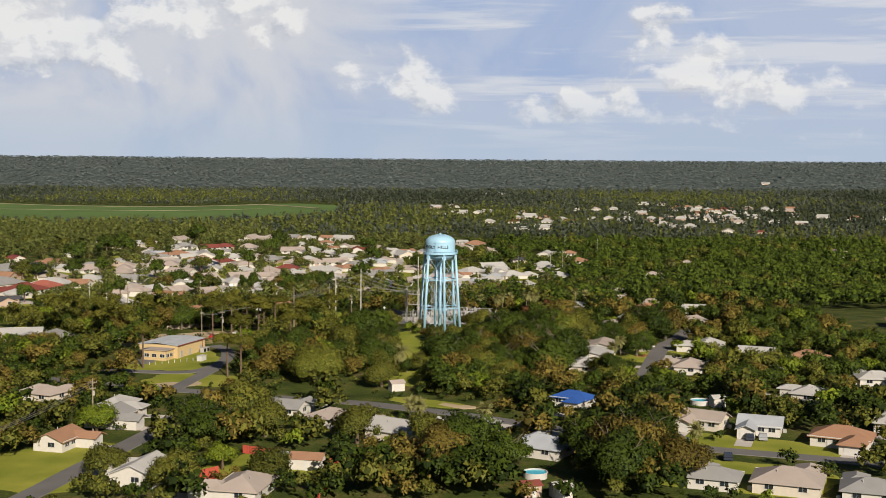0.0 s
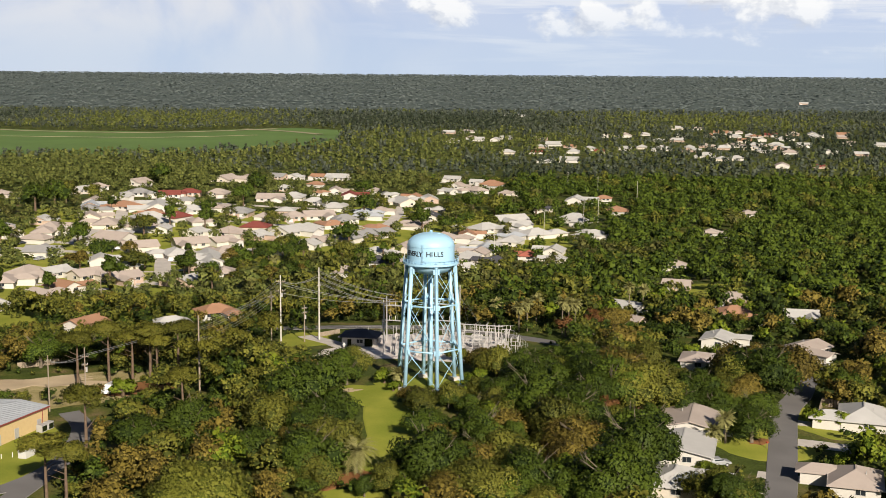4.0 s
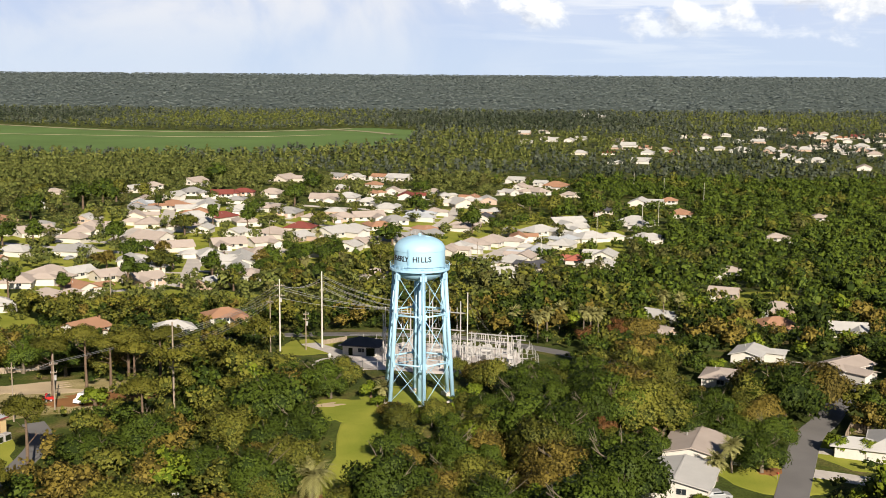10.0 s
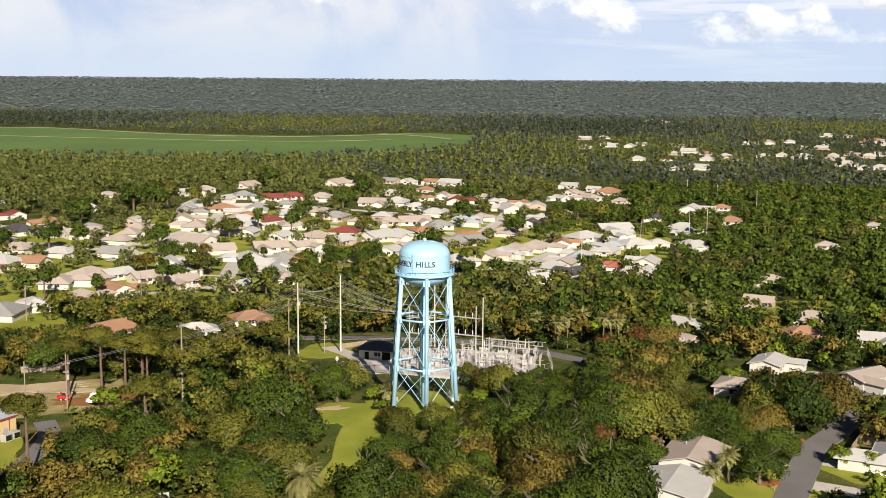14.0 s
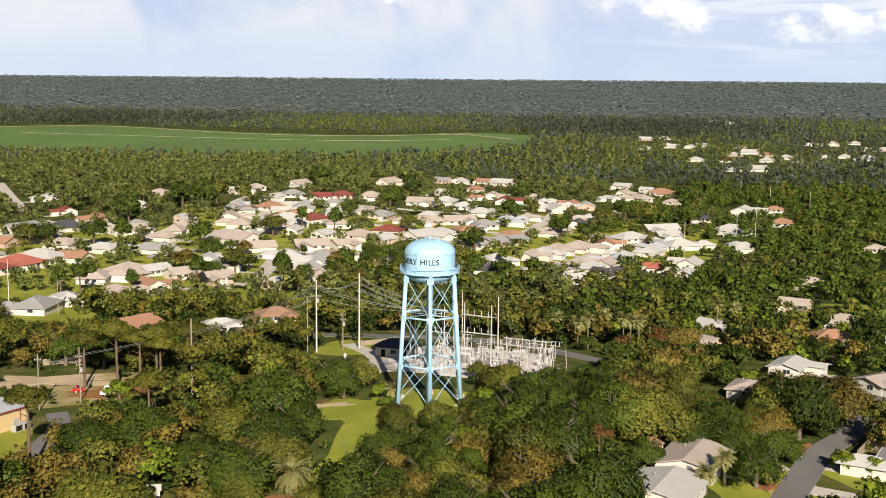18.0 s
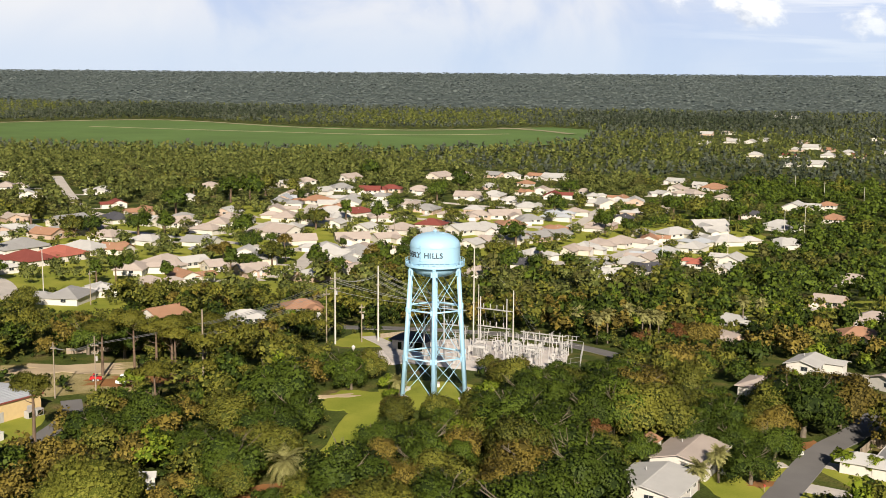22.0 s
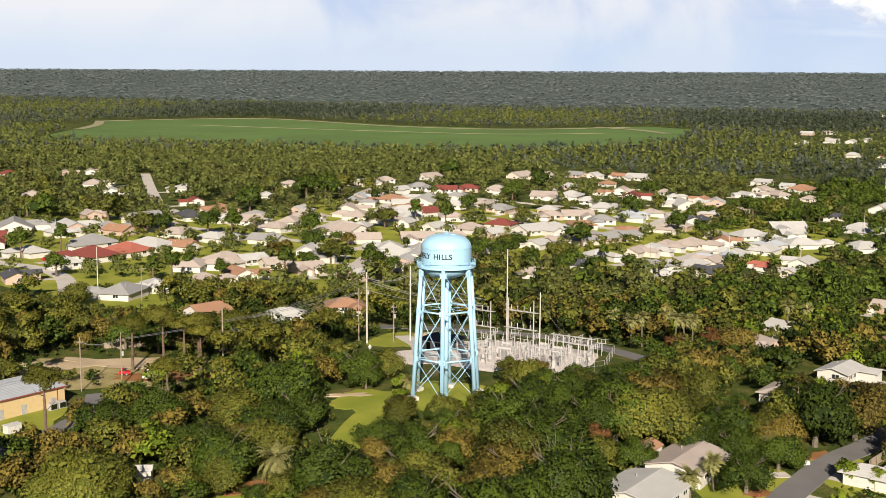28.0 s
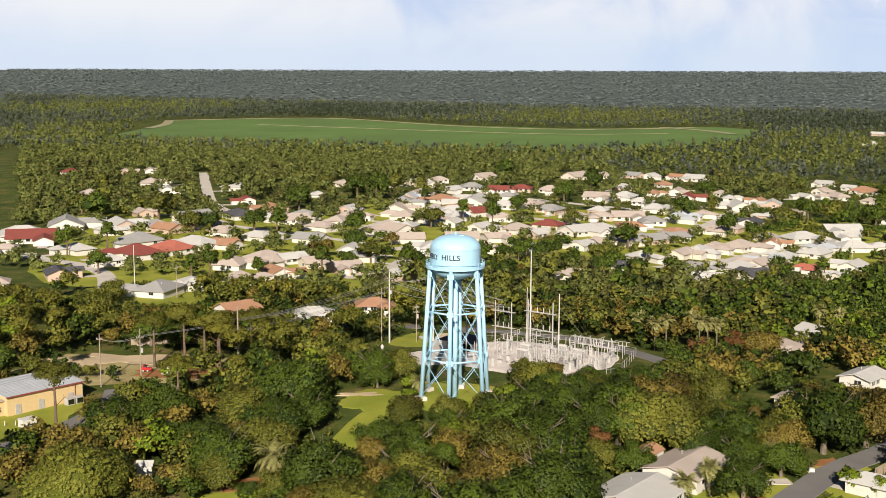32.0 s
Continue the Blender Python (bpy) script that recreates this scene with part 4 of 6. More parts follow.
# more houses of the same kind along the suburban streets
fill = random.Random(77)
for line, half in clear_lines[5:12]:
    for i in range(3, len(line) - 2, 5):
        (x0, y0), (x1, y1) = line[i], line[i + 1]
        d = math.hypot(x1 - x0, y1 - y0)
        for sgn in (-1, 1):
            off_road = 15.5 + fill.uniform(0, 2)
            x, y = x0 - sgn * (y1 - y0) / d * off_road, y0 + sgn * (x1 - x0) / d * off_road
            if y > 430 or x < -205 or (x < -130 and y < 150) or min(math.hypot(x - a, y - b) for a, b in houses_at) < 14.5 or min(math.hypot(x - a, y - b) for a, b in road_points) < 12.5:
                continue
            house(x, y, fill.uniform(10.5, 13.5), facing(x, y), fill.choice("wwttgomwtg"), detail=0, group="houses of the suburb")
            houses_at.append((x, y))

# the far estate to the north-east
for i, (x, y, L, c) in enumerate(FAR_A + FAR_B):
    for k in range(1):
        hx, hy = x + fill.choice((-1, 1)) * fill.uniform(19, 30), y + fill.uniform(-35, 35)
        if hy > 1500 or min(math.hypot(hx - a, hy - b) for a, b in houses_at) < 18:
            continue
        house(hx, hy, fill.uniform(13, 17), fill.choice((-15, 75)), fill.choice("wwttow"), wing=False, detail=0, group="houses of the far estate")
        houses_at.append((hx, hy))
        SIGHTS.append((hx, hy, 3, 2.0))
SIGHTS += [(-40, -160, 7, 0.1), (-48, -157, 6, 0.1), (-12, -97, 7, 0.2), (-88, -160, 6, 0), (48, -168, 7, 0), (60, -145, 6, 0), (-25, -98.5, 4, 0), (-14, -105, 5, 0), (-2, -112, 5, 0), (8, -119, 4, 0), (-80, -162, 4, 0), (-84, -176, 4, 0), (56, -151, 4, 0), (72, -158, 4, 0),
           (-70, -66, 6, 0.1), (-80, -66, 6, 0.1), (-69, -57, 4, 0), (60, -102, 4, 0.4), (9, -168, 3, 0.4), (-16, -83, 3, 0.6), (-16, -66, 4, 0.1)]
SIGHTS += [(37.6, 69.5, 0.5, 6.5), (39.5, 70.5, 0.5, 6), (41.5, 72, 0.5, 6), (29, 75, 0.5, 5.5), (26.5, 73, 0.5, 5), (-35.3, -53.5, 1.2, 0.8), (-10, -10, 4, 0), (-9, -20, 3.6, 0), (-18, -7, 4, 0), (-14.3, -48.8, 4, 0.8), (0, -7, 5, 1.2), (6, -3, 2, 1.8), (-6, -3, 3, 1.0), (-16, 40, 5, 0.3), (-20, 44, 4, 0.2), (-12, 34, 4, 0.3), (-4, 33, 5, 1.0), (3, 36, 5, 1.0), (10, 37, 5, 1.4),
           (17, 41, 4, 1.6), (21, 47, 4, 1.2), (-15, 48, 5, 0.5), (61.6, -39.3, 2.5, 0), (64, -32, 3, 0), (68, -20, 3, 0), (71.1, -11.7, 3, 0), (74, -6, 3, 0), (-10.5, 81.5, 5, 0.2), (8.5, 77.5, 5, 0.2), (24, 66, 5, 0.3), (-78, -34, 10, 1.0), (-67, 6.4, 0.6, 1.6), (-74.4, 7.6, 2.5, 0.3), (-85, 16, 8, 0.3),
           (54.4, -27, 3, 0.3), (51.5, -26.2, 1.5, 1.5), (49.8, -36, 1.5, 1.0), (-26, 56, 4, 1), (80, -18.5, 6, 1), (77, -13, 4, 0), (91.4, 42.9, 7, 0.5), (76, 60, 7, 0.8), (62.7, 30, 6, 1.5), (57, -24, 4, 0), (60, -20, 3, 0),
           (-144, 122, 9, 0.2), (-163.7, 122, 4, 0.2), (-154, 109, 4, 0.2), (-146, 99, 4, 0.2), (-183, 136, 4, 0.2), (-115, 89, 4, 0.3), (-126, 88, 5, 0.5)]
EYES_IN = ((-23, -375, 61.5), (-18.5, -317, 66.2))
EYES = ((0, -230, 67.0), (33, -229, 67.4), (70, -224, 68.0))


def sight_cap(p, reach=160.0):
    """Greatest height of growth at each point that leaves the open things in view from the air."""
    cap, zt = np.full(len(p), 99.0), terrain(p[:, 0], p[:, 1])
    for sx, sy, w, h in SIGHTS:
        sz = gz(sx, sy) + h
        for cx, cy, cz in (EYES_IN if sy < -56 else EYES if sy < 100 or sy > 560 else EYES[1:2]):
            D = math.hypot(cx - sx, cy - sy)
            ux, uy = (cx - sx) / D, (cy - sy) / D
            s = (p[:, 0] - sx) * ux + (p[:, 1] - sy) * uy
            side = np.abs((p[:, 0] - sx) * uy - (p[:, 1] - sy) * ux)
            hit = (s > -1) & (s < reach) & (side < w + (2.2 if sy < 100 else 1.0 if sy < 560 else 2.0))
            cap[hit] = np.minimum(cap[hit], (sz + (cz - sz) * s / D - zt)[hit])
    return cap


# ---- trees ----
def ico(sub):
    bm = bmesh.new()
    bmesh.ops.create_icosphere(bm, subdivisions=sub, radius=1)
    v = np.array([q.co[:] for q in bm.verts])
    f = np.array([[q.index for q in p.verts] for p in bm.faces])
    bm.free()
    return v, f


ICO0 = ico(1)
OCTA = (np.array([(1, 0, 0), (-1, 0, 0), (0, 1, 0), (0, -1, 0), (0, 0, 1), (0, 0, -1)], float), np.array([(0, 2, 4), (2, 1, 4), (1, 3, 4), (3, 0, 4), (2, 0, 5), (1, 2, 5), (3, 1, 5), (0, 3, 5)]))


def crown_parts(seed, rx, rz, z0, lobes, n_leaf, size, cone=0.0, core=None, flat=0.0, tufts=7, tuft=None):
    """A crown in two orders of lobes: inner lobes in a shade-dark colour, leafy tufts all over them, loose leaves on
    the tufts.
    Gives verts, tris and normals of the leaves, of the tufts and of the core."""
    g = np.random.default_rng(seed)
    core, tuft = core or ICO0, tuft or OCTA
    squash = np.array([1, 1, 0.85 - flat])
    d = g.normal(size=(lobes, 3))
    d /= np.linalg.norm(d, axis=1)[:, None]
    d[:, 2] = np.abs(d[:, 2]) * 1.1 - 0.35
    c = d * g.uniform(0.4, 0.9, (lobes, 1)) * np.array([rx, rx, rz])
    c[0] = 0
    if cone:
        u = (c[:, 2] / rz + 0.6) / 1.6
        c[:, :2] *= (1 - cone * np.clip(u, 0, 1))[:, None]
    lr = g.uniform(0.2, 0.4, lobes) * rx * (1 - 0.35 * cone)
    lr[0] = rx * 0.5
    c[:, 2] += z0

    def on(centre, radius, n, lift, spread):
        k = g.choice(len(radius), n, p=radius ** 2 / (radius ** 2).sum())
        dr = g.normal(size=(n, 3))
        dr[:, 2] += lift
        dr /= np.linalg.norm(dr, axis=1)[:, None]
        return centre[k] + dr * radius[k][:, None] * g.uniform(*spread, (n, 1)) * squash, dr, k

    def blobs(shape, centre, radius, low, high):
        """Ragged clusters: every corner of the shape at its own reach, each cluster turned its own way."""
        bv, bf = shape
        n = len(centre)
        q, _ = np.linalg.qr(g.normal(size=(n, 3, 3)))
        v = centre[:, None, :] + (bv[None] * g.uniform(low, high, (n, len(bv), 1))) @ q * radius[:, None, None] * squash
        f = bf[None] + (np.arange(n) * len(bv))[:, None, None]
        return v.reshape(-1, 3), f.reshape(-1, 3)

    heart = np.array([0, 0, z0 - rz * 0.35])

    def unit(a):
        return a / (np.linalg.norm(a, axis=-1, keepdims=True) + 1e-9)

    def leaning(v, centre, wild):
        """Foliage faces outwards from its lobe and from the whole crown."""
        n = len(v)
        return unit(unit(v - centre) * 0.55 + unit((v - heart) / np.array([rx, rx, rz])) * 0.75 + g.normal(scale=wild, size=(n, 3)))

    nt = lobes * tufts
    tc, td, k = on(c, lr, nt, 0.45, (0.78, 1.02))
    tr = lr[k] * g.uniform(0.5, 1.0, nt) * (0.62 / math.sqrt(tufts))
    tv, tf = blobs(tuft, tc, tr, 0.45, 1.5)
    tn = leaning(tv, np.repeat(c[k], len(tuft[0]), 0), 0.22)
    cv, cf = blobs(core, c, lr * 0.8, 0.55, 1.05)
    cn = leaning(cv, np.repeat(c, len(core[0]), 0), 0.1)
    p, dr, owned = on(c, lr, n_leaf, 0.35, (0.74, 1.16))
    nrm = dr + np.array([0, 0, 0.25]) + g.normal(scale=0.5, size=(n_leaf, 3))
    nrm /= np.linalg.norm(nrm, axis=1)[:, None]
    t = np.cross(nrm, g.normal(size=(n_leaf, 3)))
    t /= np.linalg.norm(t, axis=1)[:, None] + 1e-9
    b = np.cross(nrm, t)
    s = g.uniform(0.5, 1.3, (n_leaf, 1)) * size
    leaf = np.stack([p + t * s * 1.25, p - t * s * 0.6 + b * s * 0.8, p - t * s * 0.6 - b * s * 0.8], 1).reshape(-1, 3)
    ln = np.repeat(leaning(p, c[owned], 0.3), 3, 0)
    return leaf, np.arange(n_leaf * 3).reshape(-1, 3), ln, tv, tf, tn, cv, cf, cn


def crown_join(parts):
    """Verts, tris, material slots (0 leaves and tufts, 1 the inside, coloured as shade) and normals of one crown."""
    q, qf, qn, tv, tf, tn, cv, cf, cn = parts
    v = np.concatenate([q, tv, cv])
    f = np.concatenate([qf, tf + len(q), cf + len(q) + len(tv)])
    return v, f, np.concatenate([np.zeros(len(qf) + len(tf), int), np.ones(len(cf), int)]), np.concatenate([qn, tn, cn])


def crown_mesh(name, seed, mat, *a, **k):
    v, f, idx, n = crown_join(crown_parts(seed, *a, **k))
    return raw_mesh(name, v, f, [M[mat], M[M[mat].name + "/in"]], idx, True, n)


def trunk_mesh(name, seed, h, r, limbs, reach, mat, start=0.45):
    g = random.Random(seed)
    bm = bmesh.new()
    add_rod(bm, (0, 0, -0.4), (0.1, 0, h * 0.5), r, r * 0.75, 8)
    add_rod(bm, (0.1, 0, h * 0.5), (0.0, 0.1, h), r * 0.75, r * 0.3, 8)
    for i in range(limbs):
        a, z = g.uniform(0, 6.28), h * g.uniform(start, 0.85)
        e = Vector((math.cos(a) * reach, math.sin(a) * reach, z + reach * g.uniform(0.4, 0.9)))
        add_rod(bm, (0.05, 0.05, z), e, r * 0.26, r * 0.08, 6)
        e2 = e + Vector((g.uniform(-1, 1), g.uniform(-1, 1), g.uniform(0.3, 1))) * reach * 0.35
        add_rod(bm, e * 0.75 + Vector((0, 0, z * 0.25)), e2, r * 0.12, r * 0.05, 5)
    return bm_mesh(name, bm, mat)


# kinds: (crown mesh, trunk mesh, label, radius)
KINDS = {}


def make_kinds():
    def add(key, mat, label, rx, rz, z0, lobes, n, size, cone=0.0, trunk=None, count=3, flat=0.0, bark="bark", tufts=15):
        KINDS[key] = []
        for i in range(count):
            sd = hash_of(key) + i
            cm = crown_mesh("crown", sd, mat, rx * (1 + 0.08 * i), rz * (1 - 0.05 * i), z0, lobes + i, n, size, cone, ICO0, flat, tufts)
            pale = bark == "bark_pale"
            tm = trunk_mesh("trunk", sd, trunk or z0 + rz * 0.4, 0.11 * rx ** 0.7 + 0.06, 7 if pale else 5, rx * (0.58 if pale else 0.5), M[bark])
            KINDS[key].append((cm, tm, label, rx))

    add("oak", "oak", "broad live oak with a green rounded crown", 4.8, 4.1, 3.6, 32, 7600, 0.155)
    add("dark", "oak_dark", "dark green oak with a dense crown", 4.8, 4.6, 3.6, 32, 7600, 0.155, bark="bark_pale")
    add("bright", "bright", "light green leafy tree", 3.6, 3.4, 3.4, 28, 5600, 0.145)
    add("olive", "olive", "olive-brown oak with a thin crown", 4.1, 3.4, 3.6, 28, 5600, 0.145, bark="bark_pale")
    add("tall", "oak_dark", "tall narrow dark green tree", 2.9, 5.2, 6.2, 30, 5000, 0.165, 0.45)
    add("pine", "pine", "tall slash pine with a flat-topped crown and bare trunk", 3.7, 2.2, 11.2, 26, 4600, 0.15, 0.1, 12.0, flat=0.3)
    add("bush", "bright", "small round green garden shrub", 1.5, 1.2, 1.1, 8, 500, 0.18, trunk=1.2)
    add("dome", "dome", "large dome-shaped light green camphor tree", 7.8, 4.4, 4.4, 110, 30000, 0.12, count=1, tufts=26)
    for key, mat, label, rx, rz, z0, cone in (("oak", "oak", "broad live oak in a garden", 4.6, 3.9, 4.6, 0), ("dark", "oak_dark", "round dark green garden oak", 4.6, 4.3, 4.9, 0), ("bright", "bright", "light green tree in a garden", 3.6, 3.4, 4.2, 0),
                                              ("olive", "olive", "olive-brown oak in a garden", 4.1, 3.4, 4.5, 0), ("tall", "oak_dark", "narrow dark green garden tree", 2.9, 5.2, 6.0, 0.45)):
        add(key + "_far", mat, label, rx, rz, z0, 18, 900, 0.32, cone, tufts=3)
    add("russet", "russet", "small tree with reddish-brown leaves", 2.6, 2.6, 3.6, 14, 1300, 0.2, count=2, bark="bark_pale")


def hash_of(s):
    return sum(ord(c) * (i + 3) for i, c in enumerate(s)) * 10


make_kinds()


def tree(kind, x, y, size=1.0, group="trees"):
    kind = kind + "_far" if y > 112 else kind
    r = random.Random(int(x * 13.7 + y * 5.3))
    cm, tm, label, rx = r.choice(KINDS[kind])
    m = at(x, y, r.uniform(0, 360)) @ Matrix.Diagonal((size, size, size * r.uniform(0.9, 1.12), 1))
    ob = thing("tree" if kind != "bush" else "shrub", m, label, "tree" if kind != "bush" else "shrub", group)
    part("trunk", tm, parent=ob)
    part("crown", cm, parent=ob)
    return ob


def spaced(xs, ys, cell):
    """One jittered point in each cell."""
    X, Y = np.meshgrid(np.arange(xs[0], xs[1], cell), np.arange(ys[0], ys[1], cell))
    p = np.stack([X.ravel(), Y.ravel()], 1)
    return p + rng.uniform(0.05, 0.95, p.shape) * cell


def free_of(p, margin=0.0):
    ok = np.ones(len(p), bool)
    for x, y, r in clear_spots:
        ok &= (p[:, 0] - x) ** 2 + (p[:, 1] - y) ** 2 > (r + margin) ** 2
    for line, half in clear_lines:
        q = np.array(line)
        for i in range(0, len(q), 1):
            ok &= (p[:, 0] - q[i, 0]) ** 2 + (p[:, 1] - q[i, 1]) ** 2 > (half + margin * 0.6) ** 2
    return ok


def in_view(p, margin=60.0):
    """The wedge of land between the tower approach and the horizon."""
    x, y = p[:, 0], p[:, 1]
    west = np.minimum(78 - 0.77 * (y + 223), -31 - 0.36 * (y + 382))
    east = np.maximum(-2 + 0.37 * (y + 231), -31 + 0.47 * (y + 382))
    return (x > west - margin) & (x < east + margin)


# key trees round the tower and in the suburb
KEY = [("dome", -37.5, -68.5, 1.05), ("pine", -60.3, -43.3, 1.05), ("dark", -19.5, -27, 1.15), ("dark", -22, -34, 1.1), ("oak", -8.5, -58.5, 0.72), ("oak", -3.0, -50, 0.85), ("olive", 0.5, -42, 0.95), ("dark", -2.5, -33, 0.85), ("oak", -20, -56, 0.9), ("oak", -2.6, -21, 0.8), ("dark", 3.0, -16.5, 0.5), ("oak", -30, -30, 1.2), ("oak", -16.5, 13, 0.9), ("dark", -20, 6, 1.0),
       ("olive", 11, 15, 0.7), ("oak", 14.5, 7, 0.95), ("bright", 9, -30, 1.0), ("tall", 25, -12, 1.0), ("dark", 34, -2, 1.15), ("dark", 38, 5, 1.1), ("olive", 66, 9, 1.3), ("olive", 73, 17, 1.3), ("olive", 79, 24, 1.1),
       ("dark", 58.3, -31.5, 1.0), ("dark", 69, -2.5, 1.55), ("olive", 76, 4.5, 1.6), ("oak", 64, 1, 1.2), ("bright", 79, -22, 0.6), ("pine", -87.5, -47, 0.95), ("bright", -60.5, -156, 0.8), ("bright", -52, -162, 0.95), ("oak", -59, -178, 1.0), ("oak", -42, -172, 1.0), ("bright", -83, -130, 1.15), ("oak", -74, -166, 0.9), ("oak", -26, -141, 1.15), ("oak", -20, -78, 1.0),
       ("olive", 27, -170, 1.8), ("dark", 31, -160, 1.6), ("dark", 22, -180, 1.6), ("olive", 35, -176, 1.4), ("dark", -5, -158, 1.4), ("dark", 3, -164, 1.2), ("oak", -12, -150, 1.2), ("olive", -9, -164, 1.3), ("dark", 20, -158, 1.2), ("oak", -52, -118, 1.3), ("dark", -62, -128, 1.2), ("dark", -56, -140, 1.3), ("oak", -46, -134, 1.2), ("pine", -62, -62, 0.9),
       ("pine", -58, -66, 0.95), ("pine", -75, 12, 1.0), ("pine", -69, 15, 1.0), ("pine", -60, 14, 1.1),
       ("olive", -4.2, -13.5, 0.62), ("oak", 3.4, -14.5, 0.64), ("oak", 9.5, -9.5, 0.6), ("dark", 13, -14, 0.8), ("olive", 13.5, 26, 0.55), ("oak", 7, 25, 0.5), ("russet", 38, 66, 1.1), ("russet", 46, 70, 1.3), ("olive", 52, 72, 1.2), ("bush", -7.6, -4.6, 1.2), ("bush", 8.2, -4.0, 1.3), ("bush", -4.5, -9.5, 1.0), ("bush", 4.8, -10.5, 1.4), ("bush", -9.5, 2, 1.5), ("bush", 10, 3, 1.5), ("bush", 0.5, -10.5, 0.8), ("bush", 74, -20, 1.6), ("bush", 44, -31, 1.0), ("russet", 33, -22, 0.95),
       ("dark", -52, -37, 1.1), ("dark", -44, -33, 1.15), ("pine", -47, -24, 0.95), ("dark", -39, -43, 1.0), ("dark", -31.5, -43, 0.95), ("pine", -64, 15, 1.0), ("pine", -58, 11, 0.95), ("pine", -55, 20, 1.0), ("dark", -88, 31, 1.2), ("dark", -78, 29, 1.1), ("bush", -63.5, 2.5, 2.2)]
for k, x, y, s in KEY:
    tree(k, x, y, s, "trees round the tower")
    keep_clear(x, y, {"dome": 7.5, "tall": 2.5}.get(k, 3.6) * s)
for x, y, r in ((-33.5, -76.5, 7), (-30.5, -82, 6), (-34, -83, 6), (-41, -79, 6), (-26, -79, 5), (-37, -90, 6), (-28, -90, 6)):      # open grass before the camphor tree
    keep_clear(x, y, r)
SUBURB = [(-252, 248, 18), (-282, 276, 14), (-234, 267, 16), (-196, 171, 9), (-200, 152, 8), (-166, 122, 10), (-197, 233, 12), (-191, 237, 11), (-175, 248, 14), (-159, 238, 9), (-99, 195, 12), (-136, 266, 14), (-118, 313, 13), (-110, 336, 9), (-92, 325, 9), (-102, 401, 10), (-150, 545, 18), (-186, 385, 18), (-178, 392, 18), (-180, 423, 16), (-168, 432, 13), (-148, 386, 7), (-191, 325, 17), (-220, 418, 13)]
SUBURB_EAST = [(-20, 426, 14), (31, 437, 15), (10, 375, 14), (21, 371, 11), (42, 458, 16), (54, 453, 16), (76, 438, 18), (-26, 251, 10), (-25, 308, 15), (-65, 368, 11), (-88, 447, 16), (-89, 519, 17), (-128, 129, 7), (-113, 134, 6), (-134, 151, 5), (-98, 150, 9), (-76, 172, 8), (-22, 536, 14), (-130, 76, 10), (-132, 124, 7)]
for x, y, w in SUBURB + SUBURB_EAST:
    tree("tall" if w < 9.5 else ("dark" if (x + y) % 3 else "oak"), x, y, w / (6.4 if w < 9.5 else 10.2), "trees among the houses")
    keep_clear(x, y, w * 0.4)


def suburb_density(p):
    """How built-up the land is at each point."""
    h = np.array(houses_at)
    n = np.zeros(len(p))
    for x, y in h:
        n += ((p[:, 0] - x) ** 2 + (p[:, 1] - y) ** 2) < 32 ** 2
    return n


stuff_jobs = {}


def scatter_stuff(name, pts, mat, scale, n_leaf, lobes, size, label, tall=1.0, seeds=4, rx=4.3, rz=3.5, z0=4.2, core="", cap=None, hull=ICO0, tufts=4):
    """Many joined trees as one mesh: crowns of leaf clumps on short trunks."""
    if not len(pts):
        return
    allv, allf, alli, alln = [], [], [], []
    off = 0
    which = rng.integers(0, seeds, len(pts))
    for s in range(seeds):
        v0, f0, i0, n0 = crown_join(crown_parts(900 + s + hash_of(name), rx, rz * (0.9 + 0.1 * s), z0, lobes + (s if lobes > 3 else 0), n_leaf, size, core=hull, tufts=tufts))
        mine = pts[which == s]
        sc = scale * rng.uniform(0.62, 1.4, len(mine))
        if cap is not None:
            sc = np.minimum(sc, cap[which == s] / ((z0 + rz) * tall * 1.15))
        an = rng.uniform(0, 6.283, len(mine))
        c, sn = np.cos(an) * sc, np.sin(an) * sc
        V = np.empty((len(mine), len(v0), 3), np.float32)
        V[..., 0] = v0[None, :, 0] * c[:, None] - v0[None, :, 1] * sn[:, None] + mine[:, 0:1]
        V[..., 1] = v0[None, :, 0] * sn[:, None] + v0[None, :, 1] * c[:, None] + mine[:, 1:2]
        V[..., 2] = v0[None, :, 2] * (sc * tall * rng.uniform(0.85, 1.15, len(mine)))[:, None] + terrain(mine[:, 0], mine[:, 1])[:, None]
        Fc = f0[None] + (np.arange(len(mine)) * len(v0))[:, None, None] + off
        off += len(mine) * len(v0)
        allv.append(V.reshape(-1, 3))
        W = np.empty_like(V)
        cu, su = np.cos(an)[:, None], np.sin(an)[:, None]
        W[..., 0], W[..., 1], W[..., 2] = n0[None, :, 0] * cu - n0[None, :, 1] * su, n0[None, :, 0] * su + n0[None, :, 1] * cu, n0[None, :, 2]
        alln.append(W.reshape(-1, 3))
        allf.append(Fc.reshape(-1, 3))
        alli.append(np.tile(i0, len(mine)))
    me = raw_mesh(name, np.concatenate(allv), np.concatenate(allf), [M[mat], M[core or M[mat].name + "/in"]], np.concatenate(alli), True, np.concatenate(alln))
    tagged(new(name, me), label, "woods", kind="stuff")


